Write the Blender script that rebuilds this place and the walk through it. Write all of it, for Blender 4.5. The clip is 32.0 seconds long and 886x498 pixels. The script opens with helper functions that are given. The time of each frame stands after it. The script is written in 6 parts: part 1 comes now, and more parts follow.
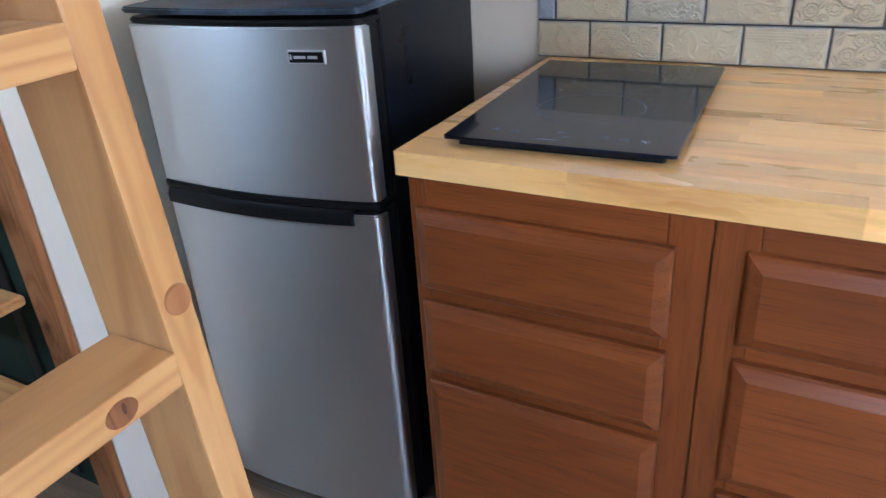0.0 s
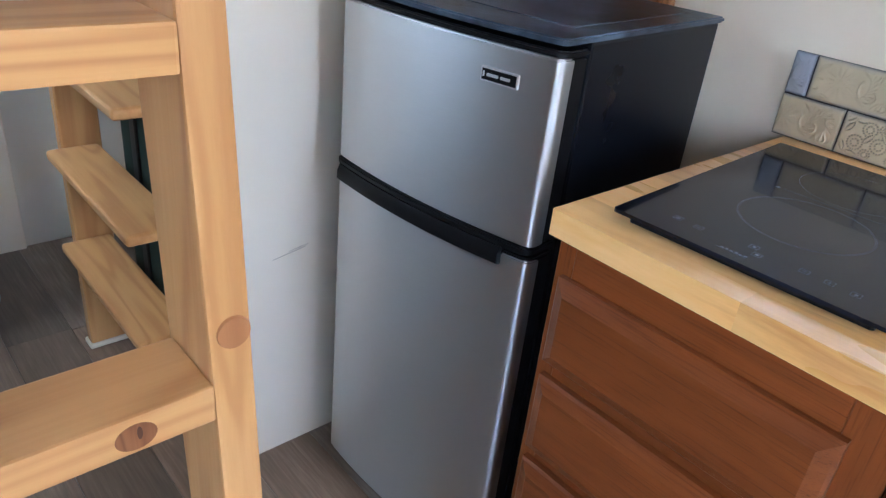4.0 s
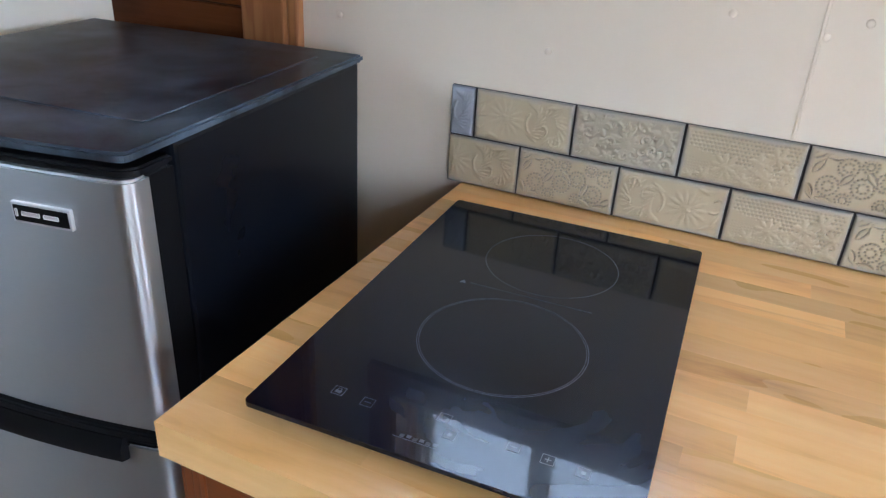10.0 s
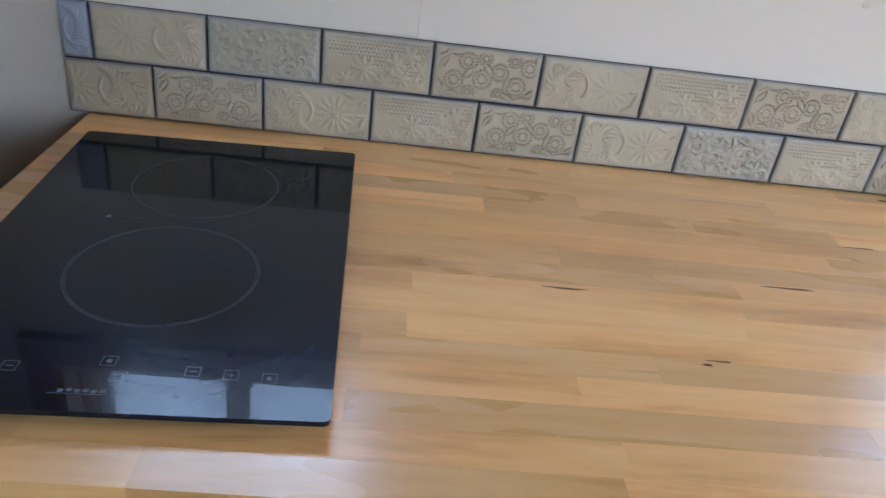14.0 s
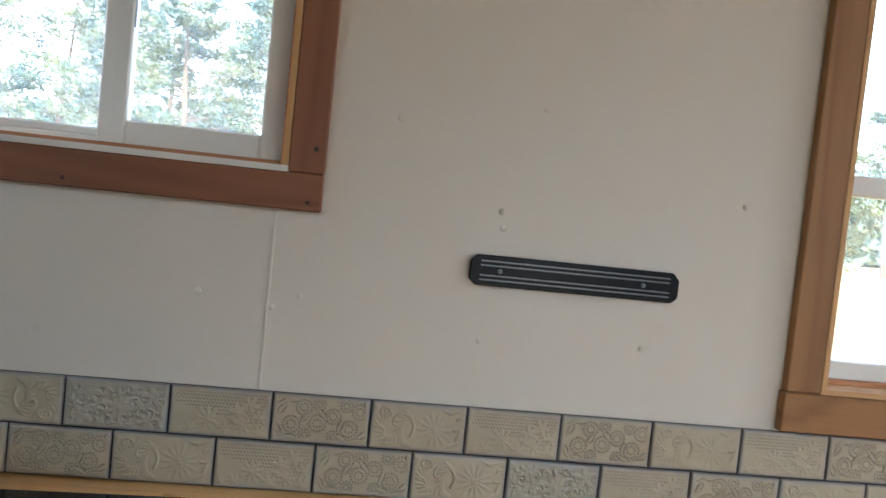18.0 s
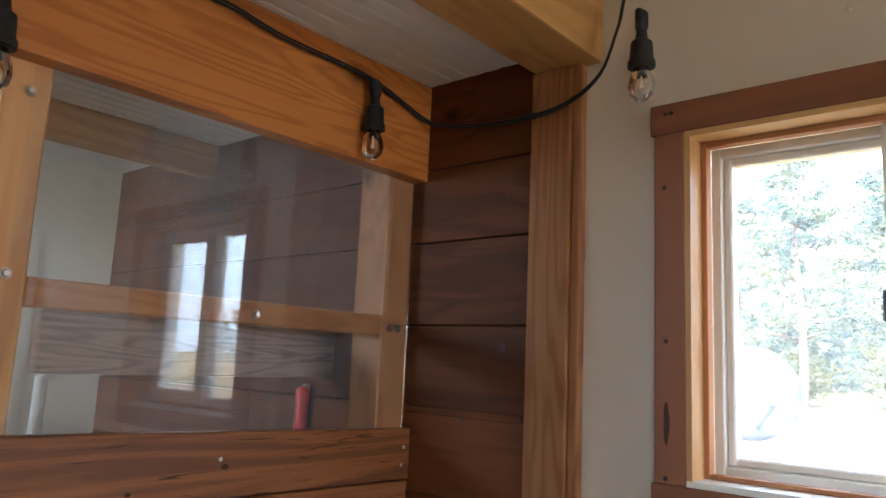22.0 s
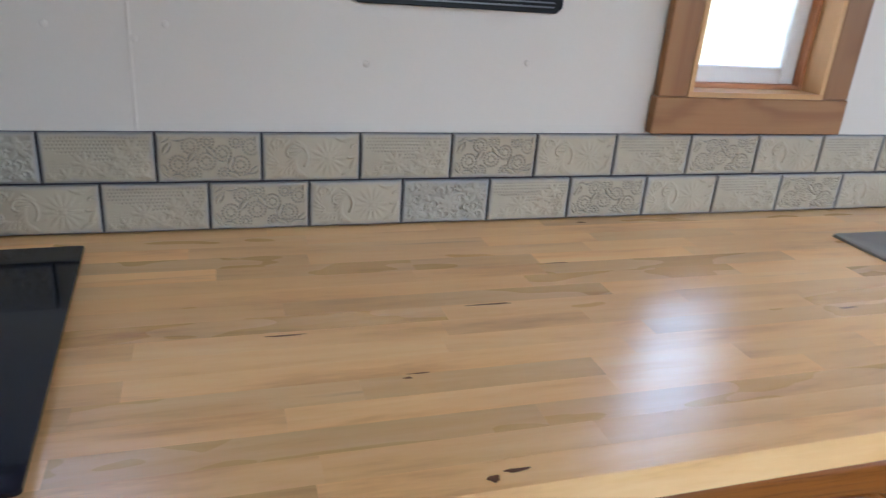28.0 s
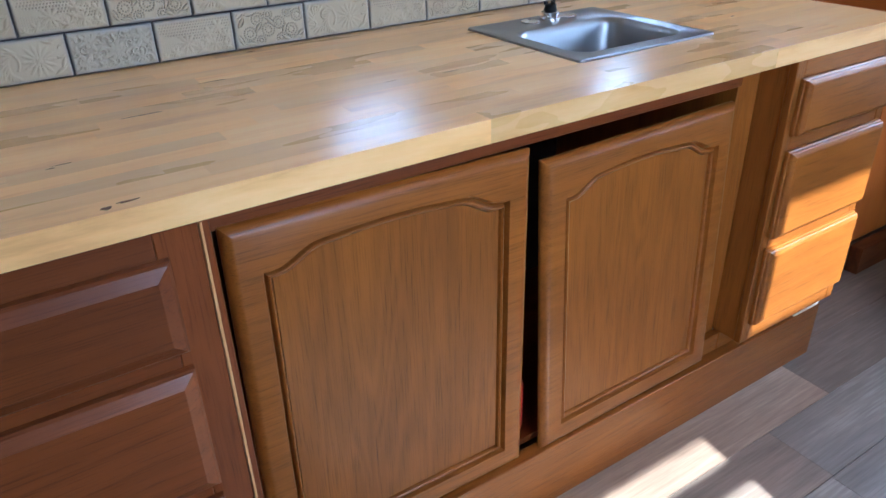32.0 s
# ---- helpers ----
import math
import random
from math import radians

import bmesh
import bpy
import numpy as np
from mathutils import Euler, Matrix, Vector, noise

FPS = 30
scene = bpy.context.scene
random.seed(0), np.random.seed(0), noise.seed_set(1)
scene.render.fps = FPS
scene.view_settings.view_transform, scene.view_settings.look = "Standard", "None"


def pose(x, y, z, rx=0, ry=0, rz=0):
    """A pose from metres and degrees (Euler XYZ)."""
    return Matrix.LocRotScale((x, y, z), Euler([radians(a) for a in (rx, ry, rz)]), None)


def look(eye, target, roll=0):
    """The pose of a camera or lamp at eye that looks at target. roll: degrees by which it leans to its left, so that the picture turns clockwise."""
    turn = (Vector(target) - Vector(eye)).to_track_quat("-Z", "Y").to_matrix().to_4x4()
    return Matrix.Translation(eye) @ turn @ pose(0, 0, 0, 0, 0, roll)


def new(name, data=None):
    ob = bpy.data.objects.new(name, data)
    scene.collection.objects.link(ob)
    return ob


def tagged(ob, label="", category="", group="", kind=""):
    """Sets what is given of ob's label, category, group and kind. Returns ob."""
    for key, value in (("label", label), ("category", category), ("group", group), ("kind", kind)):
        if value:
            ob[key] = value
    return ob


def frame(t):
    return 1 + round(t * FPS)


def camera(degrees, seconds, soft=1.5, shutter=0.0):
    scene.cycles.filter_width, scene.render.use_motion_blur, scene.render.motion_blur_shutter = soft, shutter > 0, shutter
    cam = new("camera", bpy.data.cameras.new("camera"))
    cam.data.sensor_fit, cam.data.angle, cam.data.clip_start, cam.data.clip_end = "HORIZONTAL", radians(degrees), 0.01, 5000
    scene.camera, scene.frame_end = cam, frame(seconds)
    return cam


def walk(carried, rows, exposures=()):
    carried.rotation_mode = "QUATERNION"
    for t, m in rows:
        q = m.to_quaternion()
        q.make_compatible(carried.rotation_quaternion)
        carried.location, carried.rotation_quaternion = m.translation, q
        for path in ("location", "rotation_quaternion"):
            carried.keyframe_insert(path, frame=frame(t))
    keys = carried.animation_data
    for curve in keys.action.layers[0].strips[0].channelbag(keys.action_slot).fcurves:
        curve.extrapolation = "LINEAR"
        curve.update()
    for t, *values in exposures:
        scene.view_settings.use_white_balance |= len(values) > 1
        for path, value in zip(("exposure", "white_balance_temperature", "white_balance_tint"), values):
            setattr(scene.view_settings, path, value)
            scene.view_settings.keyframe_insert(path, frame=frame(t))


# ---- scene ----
# ================= camera =================
cam = camera(62.8, 32.0, soft=1.3, shutter=0.3)
PATH = [
    (0, (0.569, -1.558, 1.336), (-0.323, -0.009, 0.437), -3.9),
    (0.5, (0.533, -1.49, 1.351), (-0.493, -0.03, 0.448), -1.7),
    (1, (0.514, -1.43, 1.362), (-0.612, -0.046, 0.459), 0.9),
    (1.5, (0.557, -1.393, 1.391), (-0.669, -0.083, 0.508), 2.0),
    (2, (0.566, -1.376, 1.392), (-0.714, -0.106, 0.525), 2.8),
    (2.5, (0.556, -1.378, 1.383), (-0.743, -0.133, 0.511), 3.6),
    (4.5, (0.526, -1.397, 1.371), (-0.743, -0.173, 0.425), 6.9),
    (5, (0.512, -1.396, 1.389), (-0.758, -0.155, 0.468), 7.4),
    (5.5, (0.509, -1.396, 1.394), (-0.75, -0.118, 0.511), 7.7),
    (6, (0.516, -1.396, 1.403), (-0.701, -0.046, 0.567), 7.5),
    (6.5, (0.516, -1.371, 1.41), (-0.606, 0.085, 0.621), 6.8),
    (7, (0.519, -1.375, 1.422), (-0.489, 0.178, 0.666), 5.5),
    (7.5, (0.505, -1.371, 1.435), (-0.404, 0.252, 0.701), 3.6),
    (8, (0.471, -1.298, 1.432), (-0.366, 0.356, 0.683), 2.4),
    (8.5, (0.471, -1.172, 1.44), (-0.333, 0.482, 0.653), 2.6),
    (9, (0.465, -1.096, 1.422), (-0.325, 0.541, 0.587), 2.8),
    (9.5, (0.439, -1.047, 1.421), (-0.316, 0.588, 0.551), 3.1),
    (10, (0.404, -1.022, 1.412), (-0.314, 0.609, 0.505), 3.4),
    (10.5, (0.39, -1.02, 1.406), (-0.304, 0.61, 0.478), 3.2),
    (11, (0.387, -1.02, 1.404), (-0.286, 0.606, 0.453), 2.9),
    (11.5, (0.39, -1.021, 1.406), (-0.252, 0.609, 0.441), 2.8),
    (12, (0.384, -1.025, 1.403), (-0.185, 0.626, 0.428), 3.2),
    (12.5, (0.386, -1.019, 1.395), (-0.036, 0.67, 0.411), 4.4),
    (13, (0.394, -1.008, 1.387), (0.148, 0.711, 0.394), 5.6),
    (13.5, (0.402, -1.011, 1.388), (0.363, 0.719, 0.384), 6.8),
    (14, (0.42, -1.021, 1.387), (0.583, 0.707, 0.394), 8.0),
    (14.5, (0.437, -1.025, 1.384), (0.776, 0.694, 0.42), 8.9),
    (15, (0.475, -1.043, 1.412), (0.941, 0.658, 0.47), 9.4),
    (15.5, (0.473, -1.07, 1.403), (1.075, 0.658, 0.596), 9.8),
    (17.5, (0.579, -1.131, 1.428), (0.948, 0.822, 1.212), 5.5),
    (18, (0.592, -1.149, 1.433), (0.791, 0.839, 1.344), 6.0),
    (18.5, (0.525, -1.133, 1.505), (0.587, 0.865, 1.444), 7.6),
    (19, (0.462, -1.146, 1.587), (0.248, 0.842, 1.569), 8.9),
    (19.5, (0.426, -1.149, 1.605), (0.026, 0.809, 1.679), 8.8),
    (20, (0.412, -1.141, 1.619), (-0.119, 0.783, 1.749), 7.8),
    (20.5, (0.404, -1.141, 1.627), (-0.319, 0.715, 1.808), 6.5),
    (21, (0.368, -1.155, 1.65), (-0.59, 0.585, 1.882), 5.1),
    (21.5, (0.341, -1.156, 1.653), (-0.817, 0.45, 1.934), 3.8),
    (22, (0.332, -1.155, 1.649), (-0.954, 0.344, 1.959), 2.6),
    (22.5, (0.329, -1.156, 1.645), (-1.03, 0.281, 1.945), 1.6),
    (23, (0.329, -1.16, 1.622), (-1.064, 0.255, 1.869), 1.0),
    (23.5, (0.342, -1.165, 1.599), (-1.059, 0.253, 1.769), 0.7),
    (24, (0.355, -1.169, 1.574), (-1.018, 0.284, 1.65), 0.2),
    (24.5, (0.378, -1.167, 1.545), (-0.939, 0.338, 1.523), -0.3),
    (25, (0.422, -1.169, 1.523), (-0.773, 0.43, 1.392), -0.9),
    (25.5, (0.449, -1.149, 1.5), (-0.521, 0.579, 1.229), -1.0),
    (26, (0.475, -1.11, 1.474), (-0.145, 0.733, 1.004), -0.5),
    (26.5, (0.494, -1.118, 1.423), (0.246, 0.778, 0.837), 0.9),
    (28.5, (0.586, -1.136, 1.403), (1.385, 0.525, 0.625), 5.5),
    (29, (0.639, -1.13, 1.4), (1.626, 0.424, 0.618), 6.4),
    (29.5, (0.686, -1.13, 1.399), (1.858, 0.289, 0.616), 7.7),
    (30, (0.704, -1.184, 1.401), (2.049, 0.065, 0.607), 8.0),
    (30.5, (0.693, -1.288, 1.392), (1.979, -0.013, 0.543), 6.7),
    (31, (0.696, -1.415, 1.388), (1.843, -0.031, 0.511), 3.0),
    (31.5, (0.697, -1.48, 1.354), (1.738, -0.034, 0.445), 0.1),
    (32, (0.691, -1.51, 1.332), (1.634, -0.034, 0.366), -1.5),
]
walk(cam, [(t, look(eye, target, roll)) for t, eye, target, roll in PATH],
     exposures=[(0, 2.94, 5300, 8), (4.5, 3.0, 5440, 8), (9, 2.9, 5610, 8), (12, 2.89, 5560, 8), (14, 2.36, 5160, 8), (15.5, 2.01, 5160, 7), (17.5, 1.89, 5710, 5), (18.5, 1.74, 5520, 5), (19.5, 1.74, 5520, 5), (21, 1.49, 5590, 5), (22, 2.34, 5690, 8), (22.5, 2.47, 5460, 8), (24.5, 2.57, 5740, 7), (26, 2.32, 5950, 7), (28.5, 1.98, 5070, 8), (30, 1.85, 5320, 8), (31, 2.07, 5200, 7), (32, 2.11, 4860, 7)])

# ================= light =================
SUN_EL, SUN_AZ = 47.0, 5.0
world = bpy.data.worlds.new("sky")
scene.world = world
world.use_nodes = True
wn = world.node_tree
sky = wn.nodes.new("ShaderNodeTexSky")
sky.sky_type = "NISHITA"
sky.sun_disc = False
sky.dust_density = 2.0
sky.ozone_density = 1.0
sky.sun_elevation = radians(SUN_EL)
sky.sun_rotation = radians(180 + SUN_AZ)
# a thin even veil of haze over the blue
veil = wn.nodes.new("ShaderNodeMix")
veil.data_type, veil.blend_type = "RGBA", "ADD"
veil.inputs[0].default_value = 1.0
veil.inputs[7].default_value = (8.8, 10.2, 12.2, 1)
wn.links.new(sky.outputs[0], veil.inputs[6])
wn.links.new(veil.outputs[2], wn.nodes["Background"].inputs[0])
wn.nodes["Background"].inputs[1].default_value = 0.15

sun = new("sun", bpy.data.lights.new("sun", "SUN"))
sun.data.energy, sun.data.angle, sun.data.color = 5.0, radians(0.5), (1.0, 0.93, 0.82)
_d = Vector((math.sin(radians(SUN_AZ)) * math.cos(radians(SUN_EL)), math.cos(radians(SUN_AZ)) * math.cos(radians(SUN_EL)), -math.sin(radians(SUN_EL))))
sun.matrix_world = look((0, -10, 8), Vector((0, -10, 8)) + _d)


def opening_lamp(name, x0, x1, y, z0, z1, power, colour, facing):
    """An area lamp in an opening of a wall along x, standing in for sky light."""
    lamp = bpy.data.lights.new(name, "AREA")
    lamp.shape, lamp.size, lamp.size_y, lamp.energy, lamp.color = "RECTANGLE", x1 - x0, z1 - z0, power, colour
    ob = new(name, lamp)
    eye = Vector(((x0 + x1) / 2, y, (z0 + z1) / 2))
    ob.matrix_world = look(eye, eye + Vector((0, facing, 0)))
    return ob


# openings in the front wall, behind the walker: x0, x1, z0, z1
# the third is unseen, added to brighten the bench end
FRONT_OPENINGS = ((1.05, 1.83, 0.80, 1.94), (1.985, 2.52, 2.08, 2.56), (3.30, 4.00, 1.15, 1.88))
# unseen opening, added so its lamp brightens the partition and ladder
EAST_OPENING = (-1.50, -0.60, 1.45, 2.50)
WALL_FRONT_Y = -2.38
for (x0, x1, z0, z1), power in zip(FRONT_OPENINGS, (0.1, 0.1, 0.1)):
    opening_lamp("sky_light_window", x0, x1, WALL_FRONT_Y - 0.11, z0, z1, power, (0.78, 0.90, 1.0), 1)
lamp = opening_lamp("sky_light_window", EAST_OPENING[0], EAST_OPENING[1], 0, EAST_OPENING[2], EAST_OPENING[3], 5.0, (1.0, 0.97, 0.90), 1)
eye = Vector((4.24, sum(EAST_OPENING[:2]) / 2, sum(EAST_OPENING[2:]) / 2))
lamp.matrix_world = look(eye, eye - Vector((1, 0, 0)))
# unseen high opening, added with a lamp to brighten the west room
WEST_OPENING = (-2.10, -1.60, 1.93, 2.21)
opening_lamp("sky_light_window", WEST_OPENING[0], WEST_OPENING[1], WALL_FRONT_Y - 0.11, WEST_OPENING[2], WEST_OPENING[3], 5.0, (0.78, 0.90, 1.0), 1)
# ================= materials =================
class Nodes:
    """Short-hand for a node tree of one material."""

    def __init__(self, name):
        self.mat = bpy.data.materials.new(name)
        self.mat.use_nodes = True
        self.tree = self.mat.node_tree
        self.bsdf = self.tree.nodes["Principled BSDF"]

    def add(self, kind, **values):
        node = self.tree.nodes.new("ShaderNode" + kind)
        for key, value in values.items():
            node.inputs[key.replace("_", " ")].default_value = value
        return node

    def link(self, a, b):
        self.tree.links.new(a, b)

    def math(self, op, a, b=None, clamp=False):
        node = self.tree.nodes.new("ShaderNodeMath")
        node.operation, node.use_clamp = op, clamp
        node.inputs[2].default_value = 0.0
        for n, v in enumerate((a, b)):
            if v is None:
                continue
            if isinstance(v, (int, float)):
                node.inputs[n].default_value = v
            else:
                self.link(v, node.inputs[n])
        return node.outputs[0]

    def ramp(self, fac, *stops):
        node = self.tree.nodes.new("ShaderNodeValToRGB")
        els = node.color_ramp.elements
        while len(els) < len(stops):
            els.new(0.5)
        for el, (at, colour) in zip(els, stops):
            el.position = at
            el.color = (*colour, 1) if not isinstance(colour, (int, float)) else (colour, colour, colour, 1)
        self.link(fac, node.inputs[0])
        return node.outputs[0]

    def mix(self, fac, a, b, blend="MIX"):
        node = self.tree.nodes.new("ShaderNodeMix")
        node.data_type, node.blend_type = "RGBA", blend
        for socket, v in ((node.inputs[0], fac), (node.inputs[6], a), (node.inputs[7], b)):
            if isinstance(v, (int, float)):
                socket.default_value = v
            elif isinstance(v, tuple):
                socket.default_value = (*v, 1)
            else:
                self.link(v, socket)
        return node.outputs[2]

    def coords(self, scale=(1, 1, 1), shift=True):
        tc = self.add("TexCoord")
        mp = self.tree.nodes.new("ShaderNodeMapping")
        mp.inputs["Scale"].default_value = scale
        if shift:
            info = self.add("ObjectInfo")
            add = self.tree.nodes.new("ShaderNodeVectorMath")
            add.operation = "MULTIPLY_ADD"
            comb = self.add("CombineXYZ")
            for n, k in enumerate((37.0, 53.0, 71.0)):
                self.link(self.math("MULTIPLY", info.outputs["Random"], k), comb.inputs[n])
            self.link(tc.outputs["Object"], add.inputs[0])
            add.inputs[1].default_value = (1, 1, 1)
            self.link(comb.outputs[0], add.inputs[2])
            self.link(add.outputs[0], mp.inputs["Vector"])
        else:
            self.link(tc.outputs["Object"], mp.inputs["Vector"])
        return mp.outputs[0]

    def noise(self, vec, scale, detail=4.0, rough=0.55, distortion=0.0):
        node = self.add("TexNoise", Scale=scale, Detail=detail, Roughness=rough, Distortion=distortion)
        self.link(vec, node.inputs["Vector"])
        return node.outputs[0]

    def bump(self, height, strength, distance=0.002):
        node = self.add("Bump", Strength=strength, Distance=distance)
        self.link(height, node.inputs["Height"])
        self.link(node.outputs[0], self.bsdf.inputs["Normal"])

    def set(self, **values):
        for key, value in values.items():
            self.bsdf.inputs[key.replace("_", " ")].default_value = value
        return self


MATS = {}


def wood(name, light, dark, axis="X", rough=0.45, coat=0.0, knots=0.0, rings=9.0, vary=0.25, fine=0.35, grain=1.0, bump=0.25, spec=0.32, coat_rough=0.12, cracks=0.0):
    """Sawn wood: growth rings and fibre along one axis, knots, a shade of its own for each piece."""
    key = name + "_" + axis
    if key in MATS:
        return MATS[key]
    n = Nodes(key)
    stretch = [1.0, 1.0, 1.0]
    stretch["XYZ".index(axis)] = 0.09
    vec = n.coords(tuple(stretch))
    low = n.noise(vec, 9.0 * grain, 2.0, 0.5, 0.4)
    if knots:
        # knots on the broad faces: the grain swells round them
        axes = n.add("SeparateXYZ")
        n.link(n.coords(), axes.inputs[0])
        k = "XYZ".index(axis)
        across = n.math("ADD", axes.outputs[(k + 1) % 3], axes.outputs[(k + 2) % 3])
        plane = n.add("CombineXYZ")
        n.link(n.math("MULTIPLY", axes.outputs[k], 0.6), plane.inputs[0])
        n.link(across, plane.inputs[1])
        vor = n.add("TexVoronoi", Scale=knots)
        vor.voronoi_dimensions = "2D"
        wob = n.noise(n.coords(), 40.0, 2.0)
        n.link(plane.outputs[0], vor.inputs["Vector"])
        gate = n.add("SeparateColor")
        n.link(vor.outputs["Color"], gate.inputs[0])
        gate = n.math("GREATER_THAN", gate.outputs[0], 0.4)
        near = n.math("ADD", vor.outputs["Distance"], n.math("MULTIPLY", wob, 0.05))
        low = n.math("ADD", low, n.math("MULTIPLY", n.ramp(near, (0.03, 0.20), (0.40, 0.0)), gate))
    ring = n.math("MULTIPLY_ADD", n.math("SINE", n.math("MULTIPLY", low, rings * 6.283)), 0.5)
    ring.node.inputs[2].default_value = 0.5
    stretch["XYZ".index(axis)] = 0.03
    fibre = n.noise(n.coords(tuple(stretch)), 190.0 * grain, 5.0, 0.65)
    broad = n.noise(vec, 4.0 * grain, 3.0, 0.5)
    fac = n.math("ADD", n.math("MULTIPLY", n.math("POWER", ring, 2.0), 0.42), n.math("MULTIPLY", fibre, fine))
    fac = n.math("ADD", fac, n.math("MULTIPLY_ADD", broad, 0.7), True)
    fac = n.math("SUBTRACT", fac, 0.28, True)
    colour = n.ramp(fac, (0.0, light), (0.5, tuple(0.55 * a + 0.45 * b for a, b in zip(light, dark))), (1.0, dark))
    if knots:
        spot = n.math("MULTIPLY", n.ramp(near, (0.045, 1.0), (0.075, 0.5), (0.12, 0.0)), gate)
        colour = n.mix(n.math("MULTIPLY", spot, 0.9), colour, tuple(0.28 * c for c in dark))
    if cracks:
        st = [1.0, 1.0, 1.0]
        st["XYZ".index(axis)] = 0.05
        split = n.ramp(n.noise(n.coords(tuple(st)), 85.0, 4.0, 0.7, 0.8), (0.60, 0.0), (0.66, 1.0))
        colour = n.mix(n.math("MULTIPLY", split, cracks), colour, tuple(0.25 * c for c in dark))
    info = n.add("ObjectInfo")
    hsv = n.add("HueSaturation")
    n.link(colour, hsv.inputs["Color"])
    value = n.math("MULTIPLY_ADD", info.outputs["Random"], vary)
    value.node.inputs[2].default_value = 1.0 - vary * 0.55
    n.link(value, hsv.inputs["Value"])
    n.link(hsv.outputs[0], n.bsdf.inputs["Base Color"])
    n.link(n.math("MULTIPLY_ADD", fibre, 0.18), n.bsdf.inputs["Roughness"])
    n.bsdf.inputs["Roughness"].links[0].from_node.inputs[2].default_value = rough - 0.08
    n.set(Coat_Weight=coat, Coat_Roughness=coat_rough, Specular_IOR_Level=spec)
    n.bump(n.math("ADD", n.math("MULTIPLY", fibre, 0.8), n.math("MULTIPLY", ring, 0.3)), bump, 0.0012)
    MATS[key] = n.mat
    return n.mat


def pine(axis):
    return wood("clear_finished_pine", (0.70, 0.405, 0.16), (0.43, 0.19, 0.063), axis, 0.42, 0.15, 0.0, 7.0, 0.2, 0.4)


def post_pine(axis):
    return wood("yellow_construction_pine", (0.42, 0.185, 0.068), (0.20, 0.070, 0.021), axis, 0.6, 0.0, 4.0, 9.0, 0.2, 0.5, 1.3)


def fir(axis):
    return wood("orange_fir", (0.62, 0.245, 0.052), (0.32, 0.088, 0.016), axis, 0.45, 0.2, 3.0, 10.0, 0.15, 0.5, 1.6)


def cedar(axis):
    return wood("brown_cedar", (0.165, 0.050, 0.013), (0.055, 0.015, 0.004), axis, 0.55, 0.0, 4.6, 5.0, 0.5, 0.5, 1.0, 0.4, 0.14, 0.2, 0.25)


def rough_board(axis):
    return wood("weathered_brown_board", (0.40, 0.148, 0.046), (0.065, 0.019, 0.006), axis, 0.45, 0.15, 4.0, 5.0, 0.25, 0.8, 1.0, 0.5, 0.4, 0.2, 0.85)


def trim_wood(axis):
    return wood("reddish_cedar_trim", (0.29, 0.115, 0.054), (0.16, 0.056, 0.025), axis, 0.55, 0.0, 4.2, 4.0, 0.12, 0.25)


def sill_wood(axis):
    return wood("golden_pine_jamb", (0.62, 0.36, 0.14), (0.45, 0.22, 0.08), axis, 0.5, 0.1, 0.0, 4.0, 0.1)


def stained_oak(name, light, dark, axis):
    """Stained oak: fine dark pores along the grain over a soft cathedral figure, satin varnish."""
    key = name + "_" + axis
    if key in MATS:
        return MATS[key]
    n = Nodes(key)

    def along(k):
        st = [1.0, 1.0, 1.0]
        st["XYZ".index(axis)] = k
        return n.coords(tuple(st))

    pores = n.noise(along(0.026), 430.0, 3.0, 0.6)
    tick = n.ramp(pores, (0.51, 0.0), (0.70, 0.75))
    low = n.noise(along(0.10), 10.0, 2.0, 0.5, 0.5)
    ring = n.math("MULTIPLY_ADD", n.math("SINE", n.math("MULTIPLY", low, 60.0)), 0.5)
    ring.node.inputs[2].default_value = 0.5
    cloud = n.noise(along(0.3), 9.0, 3.0, 0.55)
    fac = n.math("ADD", n.math("MULTIPLY", ring, 0.14), n.math("MULTIPLY", cloud, 0.80), True)
    colour = n.ramp(fac, (0.25, light), (0.80, tuple(0.5 * a + 0.5 * b for a, b in zip(light, dark))))
    gate = n.math("MULTIPLY", tick, n.math("ADD", n.math("MULTIPLY", ring, 0.30), 0.45))
    colour = n.mix(gate, colour, dark)
    info = n.add("ObjectInfo")
    hsv = n.add("HueSaturation")
    n.link(colour, hsv.inputs["Color"])
    value = n.math("MULTIPLY_ADD", info.outputs["Random"], 0.22)
    value.node.inputs[2].default_value = 0.9
    n.link(value, hsv.inputs["Value"])
    n.link(hsv.outputs[0], n.bsdf.inputs["Base Color"])
    n.link(n.ramp(cloud, (0.3, 0.30), (0.7, 0.42)), n.bsdf.inputs["Roughness"])
    n.set(Specular_IOR_Level=0.22, Coat_Weight=0.18, Coat_Roughness=0.25)
    n.bump(n.math("SUBTRACT", 1.0, tick), 0.30, 0.0006)
    MATS[key] = n.mat
    return n.mat


def cherry(axis):
    return stained_oak("reddish_stained_oak", (0.205, 0.056, 0.013), (0.050, 0.011, 0.003), axis)


def oak(axis):
    return stained_oak("golden_oak", (0.29, 0.095, 0.0125), (0.058, 0.016, 0.003), axis)


def orange_ply(axis):
    return wood("orange_plywood", (0.46, 0.140, 0.022), (0.28, 0.068, 0.010), axis, 0.5, 0.0, 0.0, 3.0, 0.12, 0.3, 0.7, 0.2, 0.12)


